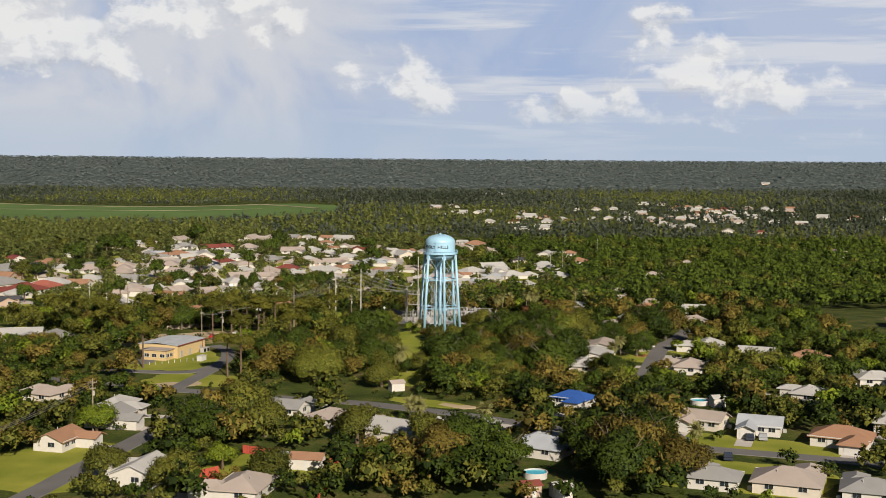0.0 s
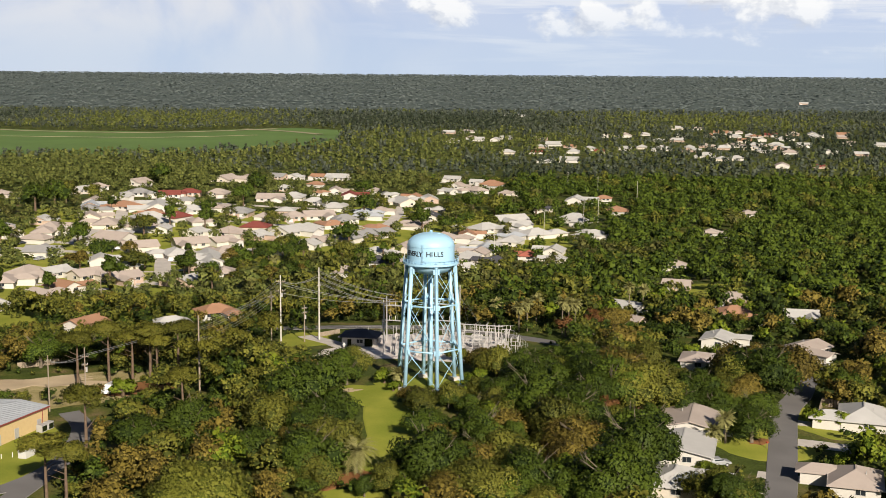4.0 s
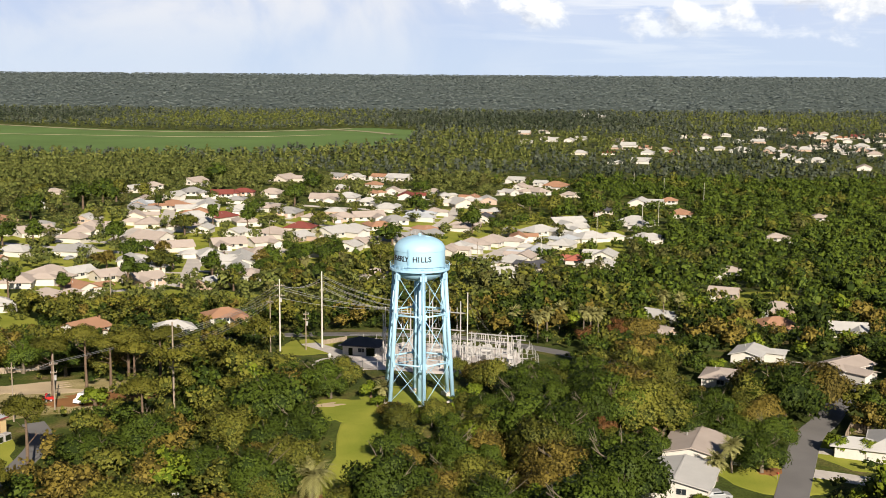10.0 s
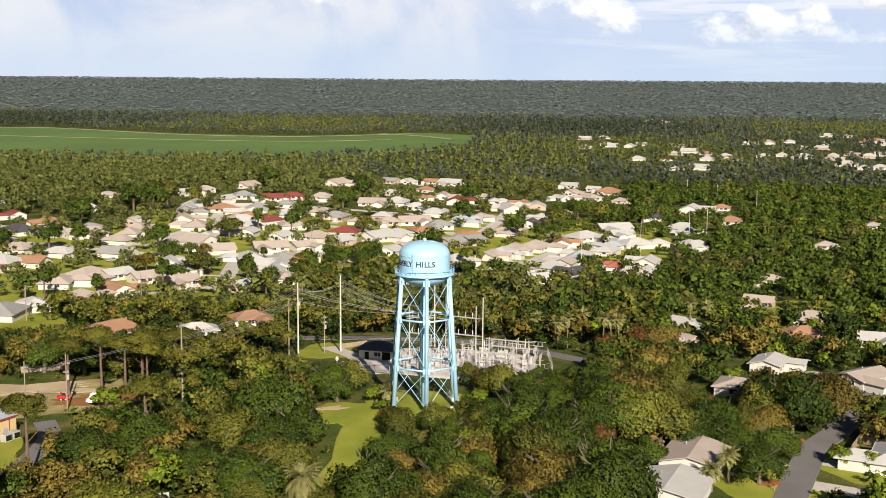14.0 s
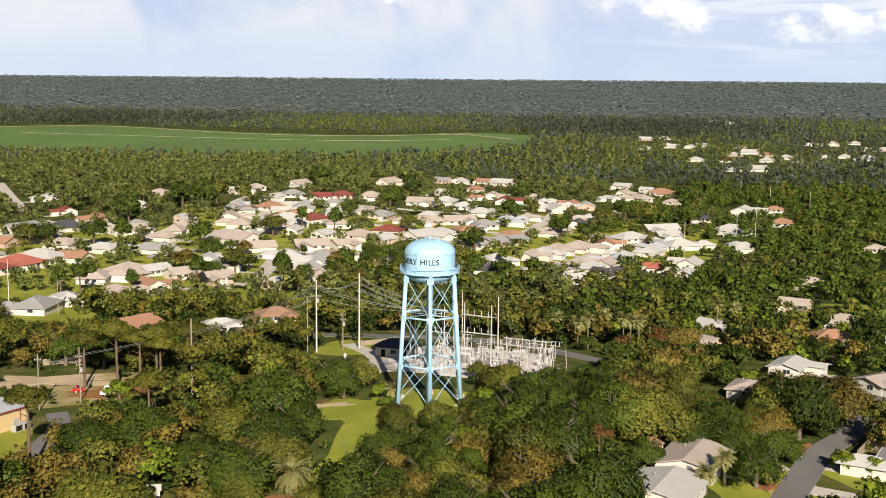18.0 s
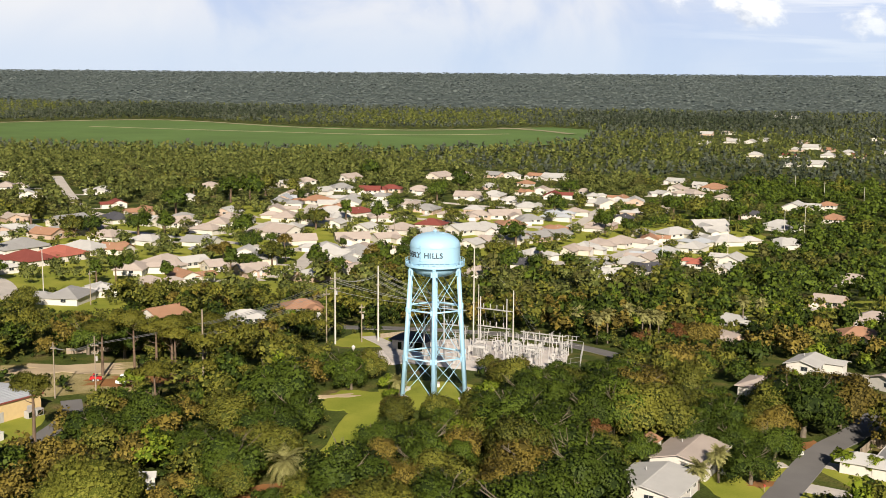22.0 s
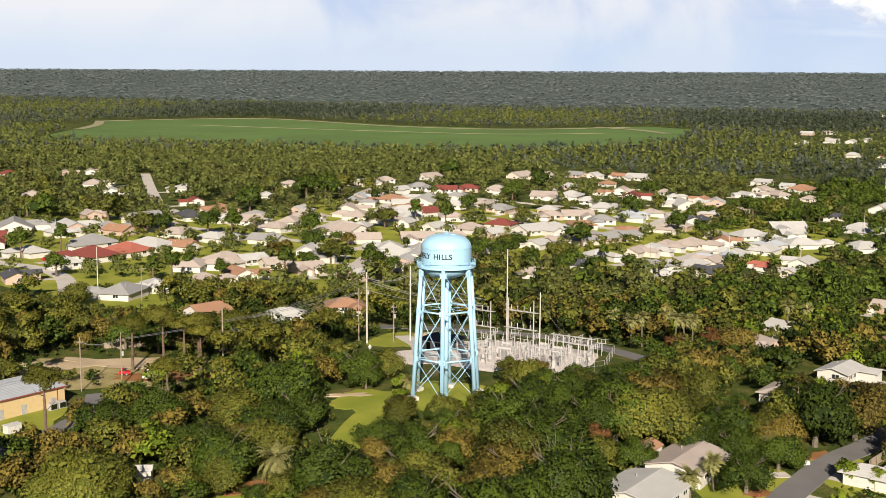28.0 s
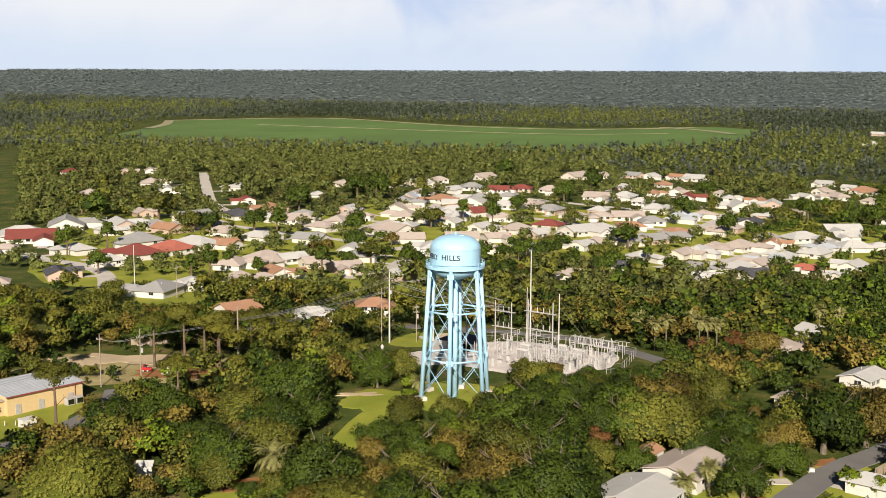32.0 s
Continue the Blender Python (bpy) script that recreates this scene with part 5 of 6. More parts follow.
def plant():
    # close woods: single trees
    p = spaced((-150, 135), (-190, 112), 5.9)
    p = p[free_of(p, 0.8) & in_view(p, 25)]
    pineland = (p[:, 0] < -34) & (p[:, 1] > -10)
    dist = np.hypot(p[:, 0] - 20, p[:, 1] + 25)
    cap = np.where(p[:, 0] < -22, 13.5 - (p[:, 1] - 68) * 0.17, 99.0)      # lower growth towards the open gardens
    cap = np.minimum(cap, sight_cap(p))
    order = np.argsort(dist)
    west_kinds = ["oak", "dark", "olive", "bright", "oak", "oak", "olive", "dark", "olive", "oak", "dark", "dark"]
    east_kinds = ["dark", "dark", "tall", "oak", "dark", "olive", "dark", "oak", "bright", "dark", "oak", "olive"]
    rank = 0
    for i in order:
        x, y = p[i]
        k = "pine" if pineland[i] and rng.random() < 0.6 else (west_kinds if x < 6 + rng.normal() * 12 else east_kinds)[int(rng.integers(0, 12))]
        s = float(rng.choice([0.7, 0.85, 1.0, 1.2, 1.45], p=[0.15, 0.25, 0.25, 0.22, 0.13]) * rng.uniform(0.9, 1.1))
        tall = {"pine": 13.6, "tall": 12.0, "russet": 6.6}.get(k, 9.4)
        if cap[i] < 3.0:
            continue
        if cap[i] < tall * s and k == "pine":
            k, tall = "oak", 9.4
        s = min(s, float(cap[i]) / tall)
        if rank < 122:
            tree(k, float(x), float(y), s, "trees of the close wood")
            rank += 1
        else:
            stuff_jobs.setdefault(k, []).append((x, y, cap[i]))
    for k, pts in stuff_jobs.items():
        pts = np.array(pts)
        close = (pts[:, 1] > -98) & (pts[:, 1] < 45)
        for sel, leaves, size in ((close, 620, 0.22), (~close, 160, 0.4)):
            scatter_stuff("woods", pts[sel, :2], {"dark": "oak_dark", "tall": "oak_dark", "russet": "oak_dark"}.get(k, k), 0.92, leaves, 12 if size < 0.3 else 8, size, "mixed trees at the edge of the close wood",
                          rx=3.6 if k == "pine" else 4.3, rz=2.2 if k == "pine" else 3.3, z0=10.0 if k == "pine" else 4.0, cap=pts[sel, 2], hull=OCTA, tufts=5 if size < 0.3 else 2)
    # undergrowth
    q = spaced((-140, 125), (-130, 110), 4.1)
    cq = sight_cap(q)
    keep = free_of(q, 0.2) & in_view(q, 10) & (cq > 2.0)
    q, cq = q[keep], cq[keep]
    half = rng.random(len(q)) < 0.5
    scatter_stuff("undergrowth", q[half], "oak_dark", 0.5, 24, 2, 0.34, "dense green undergrowth beneath the trees", z0=2.6, cap=cq[half], hull=OCTA)
    scatter_stuff("undergrowth", q[~half], "oak", 0.45, 24, 2, 0.34, "yellow-green undergrowth beneath the trees", z0=2.6, cap=cq[~half], hull=OCTA)
    # middle distance: woods and garden trees to 640 m
    p = spaced((-620, 480), (112, 650), 8.4)
    p = p[in_view(p, 12)]
    town = suburb_density(p)
    p = p[free_of(p, 0.8) & ((town < 1) | (rng.random(len(p)) < np.where(town < 2, 0.8, 0.6)))]
    town = suburb_density(p)
    cap = np.minimum(sight_cap(p), np.where(town > 1, 8.5, 99))
    cap = np.minimum(cap, np.where((p[:, 0] < -22) & (p[:, 1] < 150), 7.5, 99))
    p, cap, town = p[cap > 2.4], cap[cap > 2.4], town[cap > 2.4]
    # garden trees among the houses, one by one
    order = np.argsort(np.where(town > 1, np.hypot(p[:, 0] + 60, p[:, 1] - 220), 1e6))[:62]
    single = np.zeros(len(p), bool)
    single[order[town[order] > 1]] = True
    for (x, y), c in zip(p[single], cap[single]):
        k = ("dark", "oak", "tall", "dark", "olive", "dark")[int(rng.integers(0, 6))]
        tree(k, float(x), float(y), min(float(rng.uniform(0.65, 1.15)), float(c) / 9.0), "trees among the houses")
    p, cap = p[~single], cap[~single]
    mix = rng.random(len(p)) - 0.58 * np.tanh((p[:, 0] - 15) / 60) + 0.22 * np.sin(p[:, 0] / 23 + 0.7) * np.cos(p[:, 1] / 31)
    mix += 0.35 * sm(430, 560, p[:, 1]) * (p[:, 0] < 60)
    for lo, hi, mt, lab in ((0.3, 0.55, "oak", "green oak woods"), (-1, 0.3, "oak_dark", "dark green oak woods"), (0.55, 0.75, "wood_mix", "olive-green woods"), (0.75, 2, "wood_pine", "yellow-green pine woods")):
        sel = (mix >= lo) & (mix < hi)
        scatter_stuff("woods", p[sel], mt, 1.0, 120, 6, 0.44, lab + " in the middle distance", cap=cap[sel], hull=OCTA, tufts=2, rx=5.0, rz=4.2, z0=4.0)
    # far woods
    p = spaced((-1800, 1200), (650, 1900), 10.5)
    p = p[in_view(p, 60) & ~in_field(p[:, 0], p[:, 1])]
    town = suburb_density(p)
    p = p[(town < 1) | (rng.random(len(p)) < 0.4)]
    cap = sight_cap(p)
    p, cap = p[cap > 1.9], cap[cap > 1.9]
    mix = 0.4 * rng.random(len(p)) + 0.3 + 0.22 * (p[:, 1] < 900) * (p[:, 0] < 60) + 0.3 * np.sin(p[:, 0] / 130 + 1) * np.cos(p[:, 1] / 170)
    for lo, hi, mt in ((-9, 0.36, "wood_dark_hazed"), (0.36, 0.62, "wood_far"), (0.62, 9, "wood_pine")):
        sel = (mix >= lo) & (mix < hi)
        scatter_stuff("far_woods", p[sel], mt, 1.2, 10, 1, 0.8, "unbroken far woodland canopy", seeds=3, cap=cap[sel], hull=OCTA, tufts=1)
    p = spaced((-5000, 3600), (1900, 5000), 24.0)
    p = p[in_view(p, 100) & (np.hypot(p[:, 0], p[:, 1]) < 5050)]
    scatter_stuff("horizon_woods", p, "wood_edge_hazed", 3.2, 1, 1, 1.0, "woodland reaching to the horizon", seeds=3, tall=0.26, hull=OCTA, core="wood_edge_hazed", tufts=1)




# ---- the yellow hall in the west ----
def build_hall():
    t = thing("hall", at(-83, -21.5, 68), "long low yellow stucco hall with a white low-pitched metal roof", "hall")
    L, W, h = 16.5, 13.0, 3.9
    part("wall", box(0, 0, -0.6, L, W, h + 0.6), M["wall_y"], t)
    rf = part("roof", raw_mesh("roof", *roof_mesh(L, W, 0.55, 0.35, False), M["roof_m"]), parent=t, m=pose(0, 0, h + 0.12), label="white low-pitched metal roof")
    for i in range(16):
        for sgn in (-1, 1):
            part("roof_rib", box(-L / 2 + 0.5 + i, 0, 0, 0.06, W / 2 + 0.3, 0.05), M["roof_m"], rf, m=Matrix.Translation((0, sgn * (W / 4 + 0.1), 0.29)) @ Matrix.Rotation(-sgn * math.atan2(0.55, W / 2), 4, "X"))
    part("fascia", box(0, -W / 2 - 0.37, h - 0.2, L + 0.7, 0.06, 0.3), M["roof_r"], t, "dark red fascia")
    part("fascia", box(0, W / 2 + 0.37, h - 0.2, L + 0.7, 0.06, 0.3), M["roof_r"], t, "dark red fascia")
    annex = part("annex", box(-L / 2 - 2.4, -1.5, -0.6, 4.8, 7.5, 3.6), M["wall_y"], t)
    part("annex_roof", box(-L / 2 - 2.5, -1.5, 3.0, 5.4, 8.3, 0.18), M["roof_t"], annex)
    for x, w in ((-6, 1.2), (-1, 1.2), (5.5, 1.2)):
        part("door", box(x, -W / 2 - 0.03, 0, w, 0.08, 2.1, 0, 0.02), M["steel"], t)
    fr, pn = window_meshes(1.6, 1.1)
    for x in (-L / 2 - 3.6, -L / 2 - 1.6):
        w = part("window", fr, parent=t, m=pose(x, -5.28, 0.9))
        part("pane", pn, parent=w)
    for y in (-4.2, -1.5, 1.0):
        w = part("window", fr, parent=t, m=pose(-L / 2 - 4.83, y, 0.9, 0, 0, -90))
        part("pane", pn, parent=w)
    for x in (1.2, 3.2):
        u = part("air_conditioner", box(x + 3, -W / 2 - 1.6, 0.1, 1.6, 1.3, 1.5, 0, 0.05), M["steel"], t, "grey roof-high cooling unit on a pad")
        part("grille", box(x + 3, -W / 2 - 2.26, 0.35, 1.3, 0.04, 1.0), M["core"], u)
    part("downpipe", rod((6.5, -W / 2 - 0.1, 0), (6.5, -W / 2 - 0.1, h), 0.07), M["roof_r"], t)
    keep_clear(-82.5, -21, 13)
    sh = thing("tank_shed", at(-72.5, -35.5, 68), "small white utility box on the grass", "utility box")
    part("body", box(0, 0, 0, 3.0, 1.6, 1.5, 0, 0.05), M["trim"], sh)
    part("lid", box(0, 0, 1.5, 3.2, 1.8, 0.12, 0, 0.03), M["trim"], sh)
    # row of white posts on the grass
    post = bm_mesh("bollard", rod((0, 0, -0.2), (0, 0, 0.9), 0.09, 0.08), M["trim"])
    cap = bm_mesh("cap", rod((0, 0, 0.9), (0, 0, 0.96), 0.1, 0.05), M["trim"])
    for i in range(9):
        x, y = -86.5 + i * 1.65, -42.5 + i * 0.95
        b = thing("bollard", at(x, y), "short white wooden post on the grass", "bollard", "bollards by the hall")
        part("post", post, parent=b)
        part("cap", cap, parent=b)


build_hall()


# ---- electrical substation ----
def insulator(bm, x, y, z, h, r=0.12):
    n = max(3, int(h / 0.22))
    for i in range(n):
        zz = z + h * i / n
        add_rod(bm, (x, y, zz), (x, y, zz + h / n), r * 0.68, r * 0.36, 7)


def gantry(x0, y0, x1, y1, top, beams, label, extra=0.0):
    """Two lattice-slim poles with cross beams that carry insulators."""
    a = math.degrees(math.atan2(y1 - y0, x1 - x0))
    w = math.hypot(x1 - x0, y1 - y0)
    t = thing("gantry", at(x0, y0, a), label, "gantry", "substation gantries")
    for x, tp in ((0, top), (w, top + extra)):
        part("pole", rod((x, 0, -0.4), (x, 0, tp), 0.2, 0.13, 10), M["steel"], t)
    for z, n, up in beams:
        bm = bmesh.new()
        for dy in (-0.35, 0.35):
            add_rod(bm, (-0.8, dy, z), (w + 0.8, dy, z), 0.07, sides=6)
        for i in range(9):
            u = -0.8 + (w + 1.6) * i / 8
            add_rod(bm, (u, -0.35, z), (u + (w + 1.6) / 16, 0.35, z), 0.04, sides=5)
        bar = part("beam", bm, M["steel"], t)
        for i in range(n):
            u = w * (i + 0.5) / n
            ib = bmesh.new()
            insulator(ib, u, 0, z + 0.08 if up else z - 1.3, 1.2, 0.16)
            part("insulator", ib, M["porcelain"], bar)
    for i in range(3):
        u = w * (i + 0.5) / 3
        part("switch_arm", rod((u, 0, beams[0][0] - 0.1), (u + 0.5, 0.2, beams[-1][0] + 0.3), 0.035, sides=5), M["wire"], t)
    return t


gantry(0.9, 50, 7.4, 47.6, 13.4, [(10.6, 4, True), (6.5, 4, True)], "tall grey steel switch gantry with white insulators")
gantry(-8.8, 56, -4.4, 54.6, 11.8, [(9.4, 3, True), (5.6, 3, True)], "grey steel switch gantry with white insulators")
gantry(10, 59, 19.5, 56, 4.6, [(4.2, 6, False), (2.6, 5, True)], "low grey steel bus rack with insulators")
gantry(8.0, 40, 15.5, 37.8, 4.4, [(3.9, 5, False), (2.4, 5, True)], "low grey steel bus rack with insulators")
gantry(-9.5, 36, -9.6, 44, 11.5, [(6.5, 3, True)], "tall dark steel dead-end frame")


def transformer(x, y, turn, s=1.0):
    t = thing("transformer", at(x, y, turn), "grey power transformer with cooling fins and porcelain bushings", "transformer", "transformers")
    part("tank", box(0, 0, 0.3, 3.2 * s, 1.8 * s, 2.4 * s, 0, 0.06), M["porcelain"], t)
    part("plinth", box(0, 0, -0.3, 4.2 * s, 2.8 * s, 0.6), M["concrete"], t)
    for sgn in (-1, 1):
        rad = part("radiator", rod((-1.4 * s, sgn * 1.0 * s, 0.5 + 1.75 * s), (1.4 * s, sgn * 1.0 * s, 0.5 + 1.75 * s), 0.09, sides=8), M["steel"], t)
        for i in range(9):
            part("fin", box((-1.3 + i * 0.32) * s, sgn * 1.25 * s, 0.5, 0.06, 0.65 * s, 1.8 * s), M["steel"], rad)
    part("conservator", rod((-1.2 * s, 0.5 * s, 3.3 * s), (1.2 * s, 0.5 * s, 3.3 * s), 0.35 * s, sides=14), M["porcelain"], t)
    for i in range(3):
        bm = bmesh.new()
        insulator(bm, (-1.0 + i) * s, -0.3 * s, 2.7 * s, 1.3 * s, 0.16)
        part("bushing", bm, M["porcelain"], t)


transformer(2, 44, -15, 1.0)
transformer(9, 50, -15, 0.9)
transformer(13.5, 46, -15, 0.9)

# switches and bus posts, each on its own stand
for i in range(84):
    r = random.Random(500 + i)
    gx, gy = -7 + (i % 12) * 2.6 + r.uniform(-0.7, 0.7), 32 + (i // 12) * 4.4 + r.uniform(-1, 1)
    if math.hypot(gx + 14, gy - 50) < 9 or min(math.hypot(gx - a, gy - b) for a, b in ((2, 44), (9, 50), (13.5, 46))) < 2.6:
        continue
    st = thing("bus_support", at(gx, gy, r.choice((-15, 75))), "grey steel stand with porcelain bus insulators", "bus support", "bus supports")
    h = r.uniform(2.2, 3.6)
    part("stand", rod((0, 0, -0.2), (0, 0, h), 0.075, 0.065), M["steel"], st)
    if i % 2:
        part("cross_arm", box(0, 0, h, 2.4, 0.14, 0.14), M["steel"], st)
        for u in (-1.0, 0, 1.0):
            bm = bmesh.new()
            insulator(bm, u, 0, h + 0.14, 0.9, 0.13)
            part("insulator", bm, M["porcelain"], st)
        part("bus_bar", rod((-1.9, 0, h + 1.08), (1.9, 0, h + 1.08), 0.05, sides=6), M["steel"], st)
    else:
        part("cabinet", box(0.35, 0, 0.1, 0.9, 0.7, 1.7, 0, 0.03), M["porcelain"], st)
        bm = bmesh.new()
        insulator(bm, 0, 0, h, 1.1, 0.15)
        part("insulator", bm, M["porcelain"], st)


def build_control_house():
    t = thing("control_house", at(-15.2, 51, -12), "small white control building with a dark hip roof", "control building")
    part("wall", box(0, 0, -0.5, 8.2, 6.0, 3.5), M["wall_w"], t)
    rf = part("roof", raw_mesh("roof", *roof_mesh(8.4, 6.2, 1.15, 0.7, True), M["roof_d"]), parent=t, label="dark low hip roof", m=pose(0, 0, 3.0))
    part("ridge_cap", box(0, 0, 1.13, 2.6, 0.3, 0.07), M["roof_d"], rf)
    part("door", box(-2.2, -3.03, 0, 1.0, 0.08, 2.1, 0, 0.02), M["core"], t)
    part("door", box(2.6, -3.03, 0, 2.0, 0.08, 2.3, 0, 0.02), M["core"], t)
    fr, pn = window_meshes(1.6, 1.1)
    w = part("window", fr, parent=t, m=pose(0.4, -3.02, 1.1))
    part("pane", pn, parent=w)
    part("air_conditioner", box(4.5, 0.5, 0.8, 0.7, 1.0, 0.9, 0, 0.04), M["steel"], t)


build_control_house()


def chain_fence(pts, label):
    """Thin steel posts and wires round the yard."""
    t = thing("fence", pose(0, 0, 0), label, "fence")
    for (x0, y0), (x1, y1) in zip(pts[:-1], pts[1:]):
        n = max(2, int(math.hypot(x1 - x0, y1 - y0) / 3.2))
        for i in range(n):
            x, y = x0 + (x1 - x0) * i / n, y0 + (y1 - y0) * i / n
            part("post", BOX.setdefault("post", bm_mesh("post", rod((0, 0, -0.2), (0, 0, 2.2), 0.05, sides=6), M["steel"])), parent=t, m=pose(x, y, gz(x, y)))
        for z in (1.1, 2.15):
            part("rail", rod((x0, y0, gz(x0, y0) + z), (x1, y1, gz(x1, y1) + z), 0.025, sides=5), M["steel"], t)


chain_fence([(-20, 30), (16, 25), (25, 40), (24, 62), (6, 71), (-20, 68)], "galvanised chain-link fence round the substation yard")


# ---- poles and wires ----
def utility_pole(x, y, h, turn, mat, arms, label, r=0.17, light=False):
    t = thing("utility_pole", at(x, y, turn), label, "utility pole", "utility poles")
    part("shaft", rod((0, 0, -0.5), (0, 0, h), r, r * 0.65, 10), M[mat], t)
    for z, w in arms:
        a = part("cross_arm", box(0, -0.12, z, w, 0.12, 0.14), M["pole"], t)
        for u in (-0.45, -0.2, 0.2, 0.45):
            bm = bmesh.new()
            insulator(bm, u * w, -0.12, z + 0.14, 0.3, 0.07)
            part("insulator", bm, M["porcelain"], a)
    if len(arms) > 1:
        part("drum_transformer", rod((0.3, 0.25, arms[-1][0] - 1.5), (0.3, 0.25, arms[-1][0] - 0.5), 0.28, sides=12), M["steel"], t)
    if light:
        a = part("lamp_arm", rod((0, 0, h - 0.6), (0, -1.6, h - 0.2), 0.05, sides=6), M["steel"], t)
        part("lamp_head", box(0, -1.8, h - 0.3, 0.25, 0.6, 0.14, 0, 0.03), M["steel"], a)
    keep_clear(x, y, 0.9)
    return (x, y, gz(x, y) + h)


P_W = utility_pole(-47.4, 0.3, 17.0, 30, "pole", [(8.0, 1.6)], "tall weathered wooden pole among pines", 0.22)
P_T = utility_pole(-25.9, 59.6, 18.8, 10, "pole_white", [(14.0, 0.8)], "tall pale concrete power pole", 0.24)
P_B = utility_pole(-35.1, 53.7, 17.6, 10, "pole_white", [(16.0, 2.4), (13.6, 2.4)], "tall pale power pole with cross arms", 0.22)
P_B2 = utility_pole(-37.5, 54.5, 13.5, 10, "pole", [(12.0, 1.6)], "wooden power pole with a cross arm", 0.17)
P_S = utility_pole(9.0, 47.0, 15.4, 60, "pole_white", [], "slim pale lightning mast in the substation", 0.17)
P_M = utility_pole(-4.1, 70.5, 23.0, 0, "pole_white", [(9, 0.6)], "very tall pale lightning mast", 0.2)
utility_pole(0.2, 51.5, 16.0, 0, "pole_white", [], "slim pale lightning mast in the substation", 0.12)
P_SM = utility_pole(-29.5, 57.5, 9.5, 20, "pole", [(8.6, 1.4), (7.4, 1.4)], "short service pole with a drum transformer", 0.15)
P_V = utility_pole(-70.4, -0.5, 11.5, 20, "pole", [(9.5, 1.6), (7.8, 1.2)], "wooden power pole by the clearing", 0.16)
P_H = utility_pole(-76.1, -6.8, 11.5, 20, "pole", [(10.2, 1.2)], "pale wooden pole beside the hall", 0.16)
P_SW = utility_pole(-83.5, -131, 12.5, 30, "pole", [(11.5, 1.8), (10.2, 1.4)], "leaning brown wooden power pole", 0.2)
P_SW2 = utility_pole(-93, -178, 11.5, 30, "pole", [(10.6, 1.8)], "brown wooden power pole", 0.18)
for x, y, h in ((67.1, 334, 17), (38.9, 284, 13), (12, 241, 11.5), (-92, 111, 11), (-133, 93, 15), (150, 520, 15), (132, 560, 14), (118, 600, 14), (-78, 300, 10), (-118, 92, 10), (96, 395, 15), (108, 420, 14)):
    utility_pole(x, y, h, (x * 7) % 90, "pole_white" if h > 12 else "pole", [(h - 1.2, 1.4)] if h < 15 else [], "pale power pole among houses and trees", 0.15, light=h < 11.2)
lp = thing("street_lamp", at(-18, 7), "pole lamp with a round white globe above the trees", "lamp")
part("pole", rod((0, 0, -0.3), (0, 0, 7.4), 0.1, 0.07), M["pole"], lp)
part("shade", rod((0, 0, 7.6), (0, 0, 8.0), 0.36, 0.12, 14), M["trim"], lp)
part("globe", bm_mesh("globe", rod((0, 0, 7.15), (0, 0, 7.65), 0.22, 0.42, 14), M["trim"]), parent=lp)


def wires(name, pairs, sag, label, r=0.034):
    """Hanging cables, each a slim tube of its own."""
    t = thing(name, pose(0, 0, 0), label, "cable")
    for a, b in pairs:
        vs, fs = [], []
        for i in range(13):
            u = i / 12
            x, y, z = [a[k] + (b[k] - a[k]) * u for k in range(3)]
            z -= sag * 4 * u * (1 - u)
            vs += [(x - r, y, z), (x, y - r, z - r), (x + r, y, z), (x, y + r, z + r)]
            if i:
                fs += [(4 * i - 4 + k, 4 * i - 4 + (k + 1) % 4, 4 * i + (k + 1) % 4, 4 * i + k) for k in range(4)]
        part("cable", raw_mesh("cable", vs, fs, M["wire"]), parent=t)


def off(p, dx, dz):
    return (p[0] + dx, p[1], p[2] + dz)


wires("power_lines", [(off(P_B, d, -1.5 - z), off(P_W, d, -3 - z)) for d in (-1, 0, 1) for z in (0, 2.3)] + [(off(P_T, d, -2), off(P_B, d, -1.5)) for d in (-0.5, 0.5)], 1.2, "sagging power cables over the wood")
wires("power_lines", [(off(P_T, d, -1 - k * 1.4), (-6.5 + d, 55.5, 12.5 - k * 1.2)) for k in range(3) for d in (-0.4, 0.4)] + [(off(P_B, d, -2.0 - k), (-6 + d, 55, 11)) for k, d in ((0, -1), (0, 1), (2.4, 0))], 1.0, "power cables running to the substation")
wires("power_lines", [(off(P_M, 0, -1), off(P_S, 0, -0.2)), (off(P_S, 0, -0.3), (16, 58, 2)), (off(P_S, 0, -1.5), (13, 61, 2)), (off(P_S, 0, -3), (18, 52, 2.2))], 0.4, "thin steel guy wires of the substation mast", 0.018)
wires("power_lines", [(off(P_V, d, -1.6), off(P_H, d, -1.2)) for d in (-0.6, 0.6)] + [(off(P_SW, d, -0.8), off(P_SW2, d, -0.8)) for d in (-0.8, 0, 0.8)] + [(off(P_V, d, -1.6), off(P_B2, d, -1.3)) for d in (-0.6, 0.6)], 0.8, "sagging black service cables between poles")


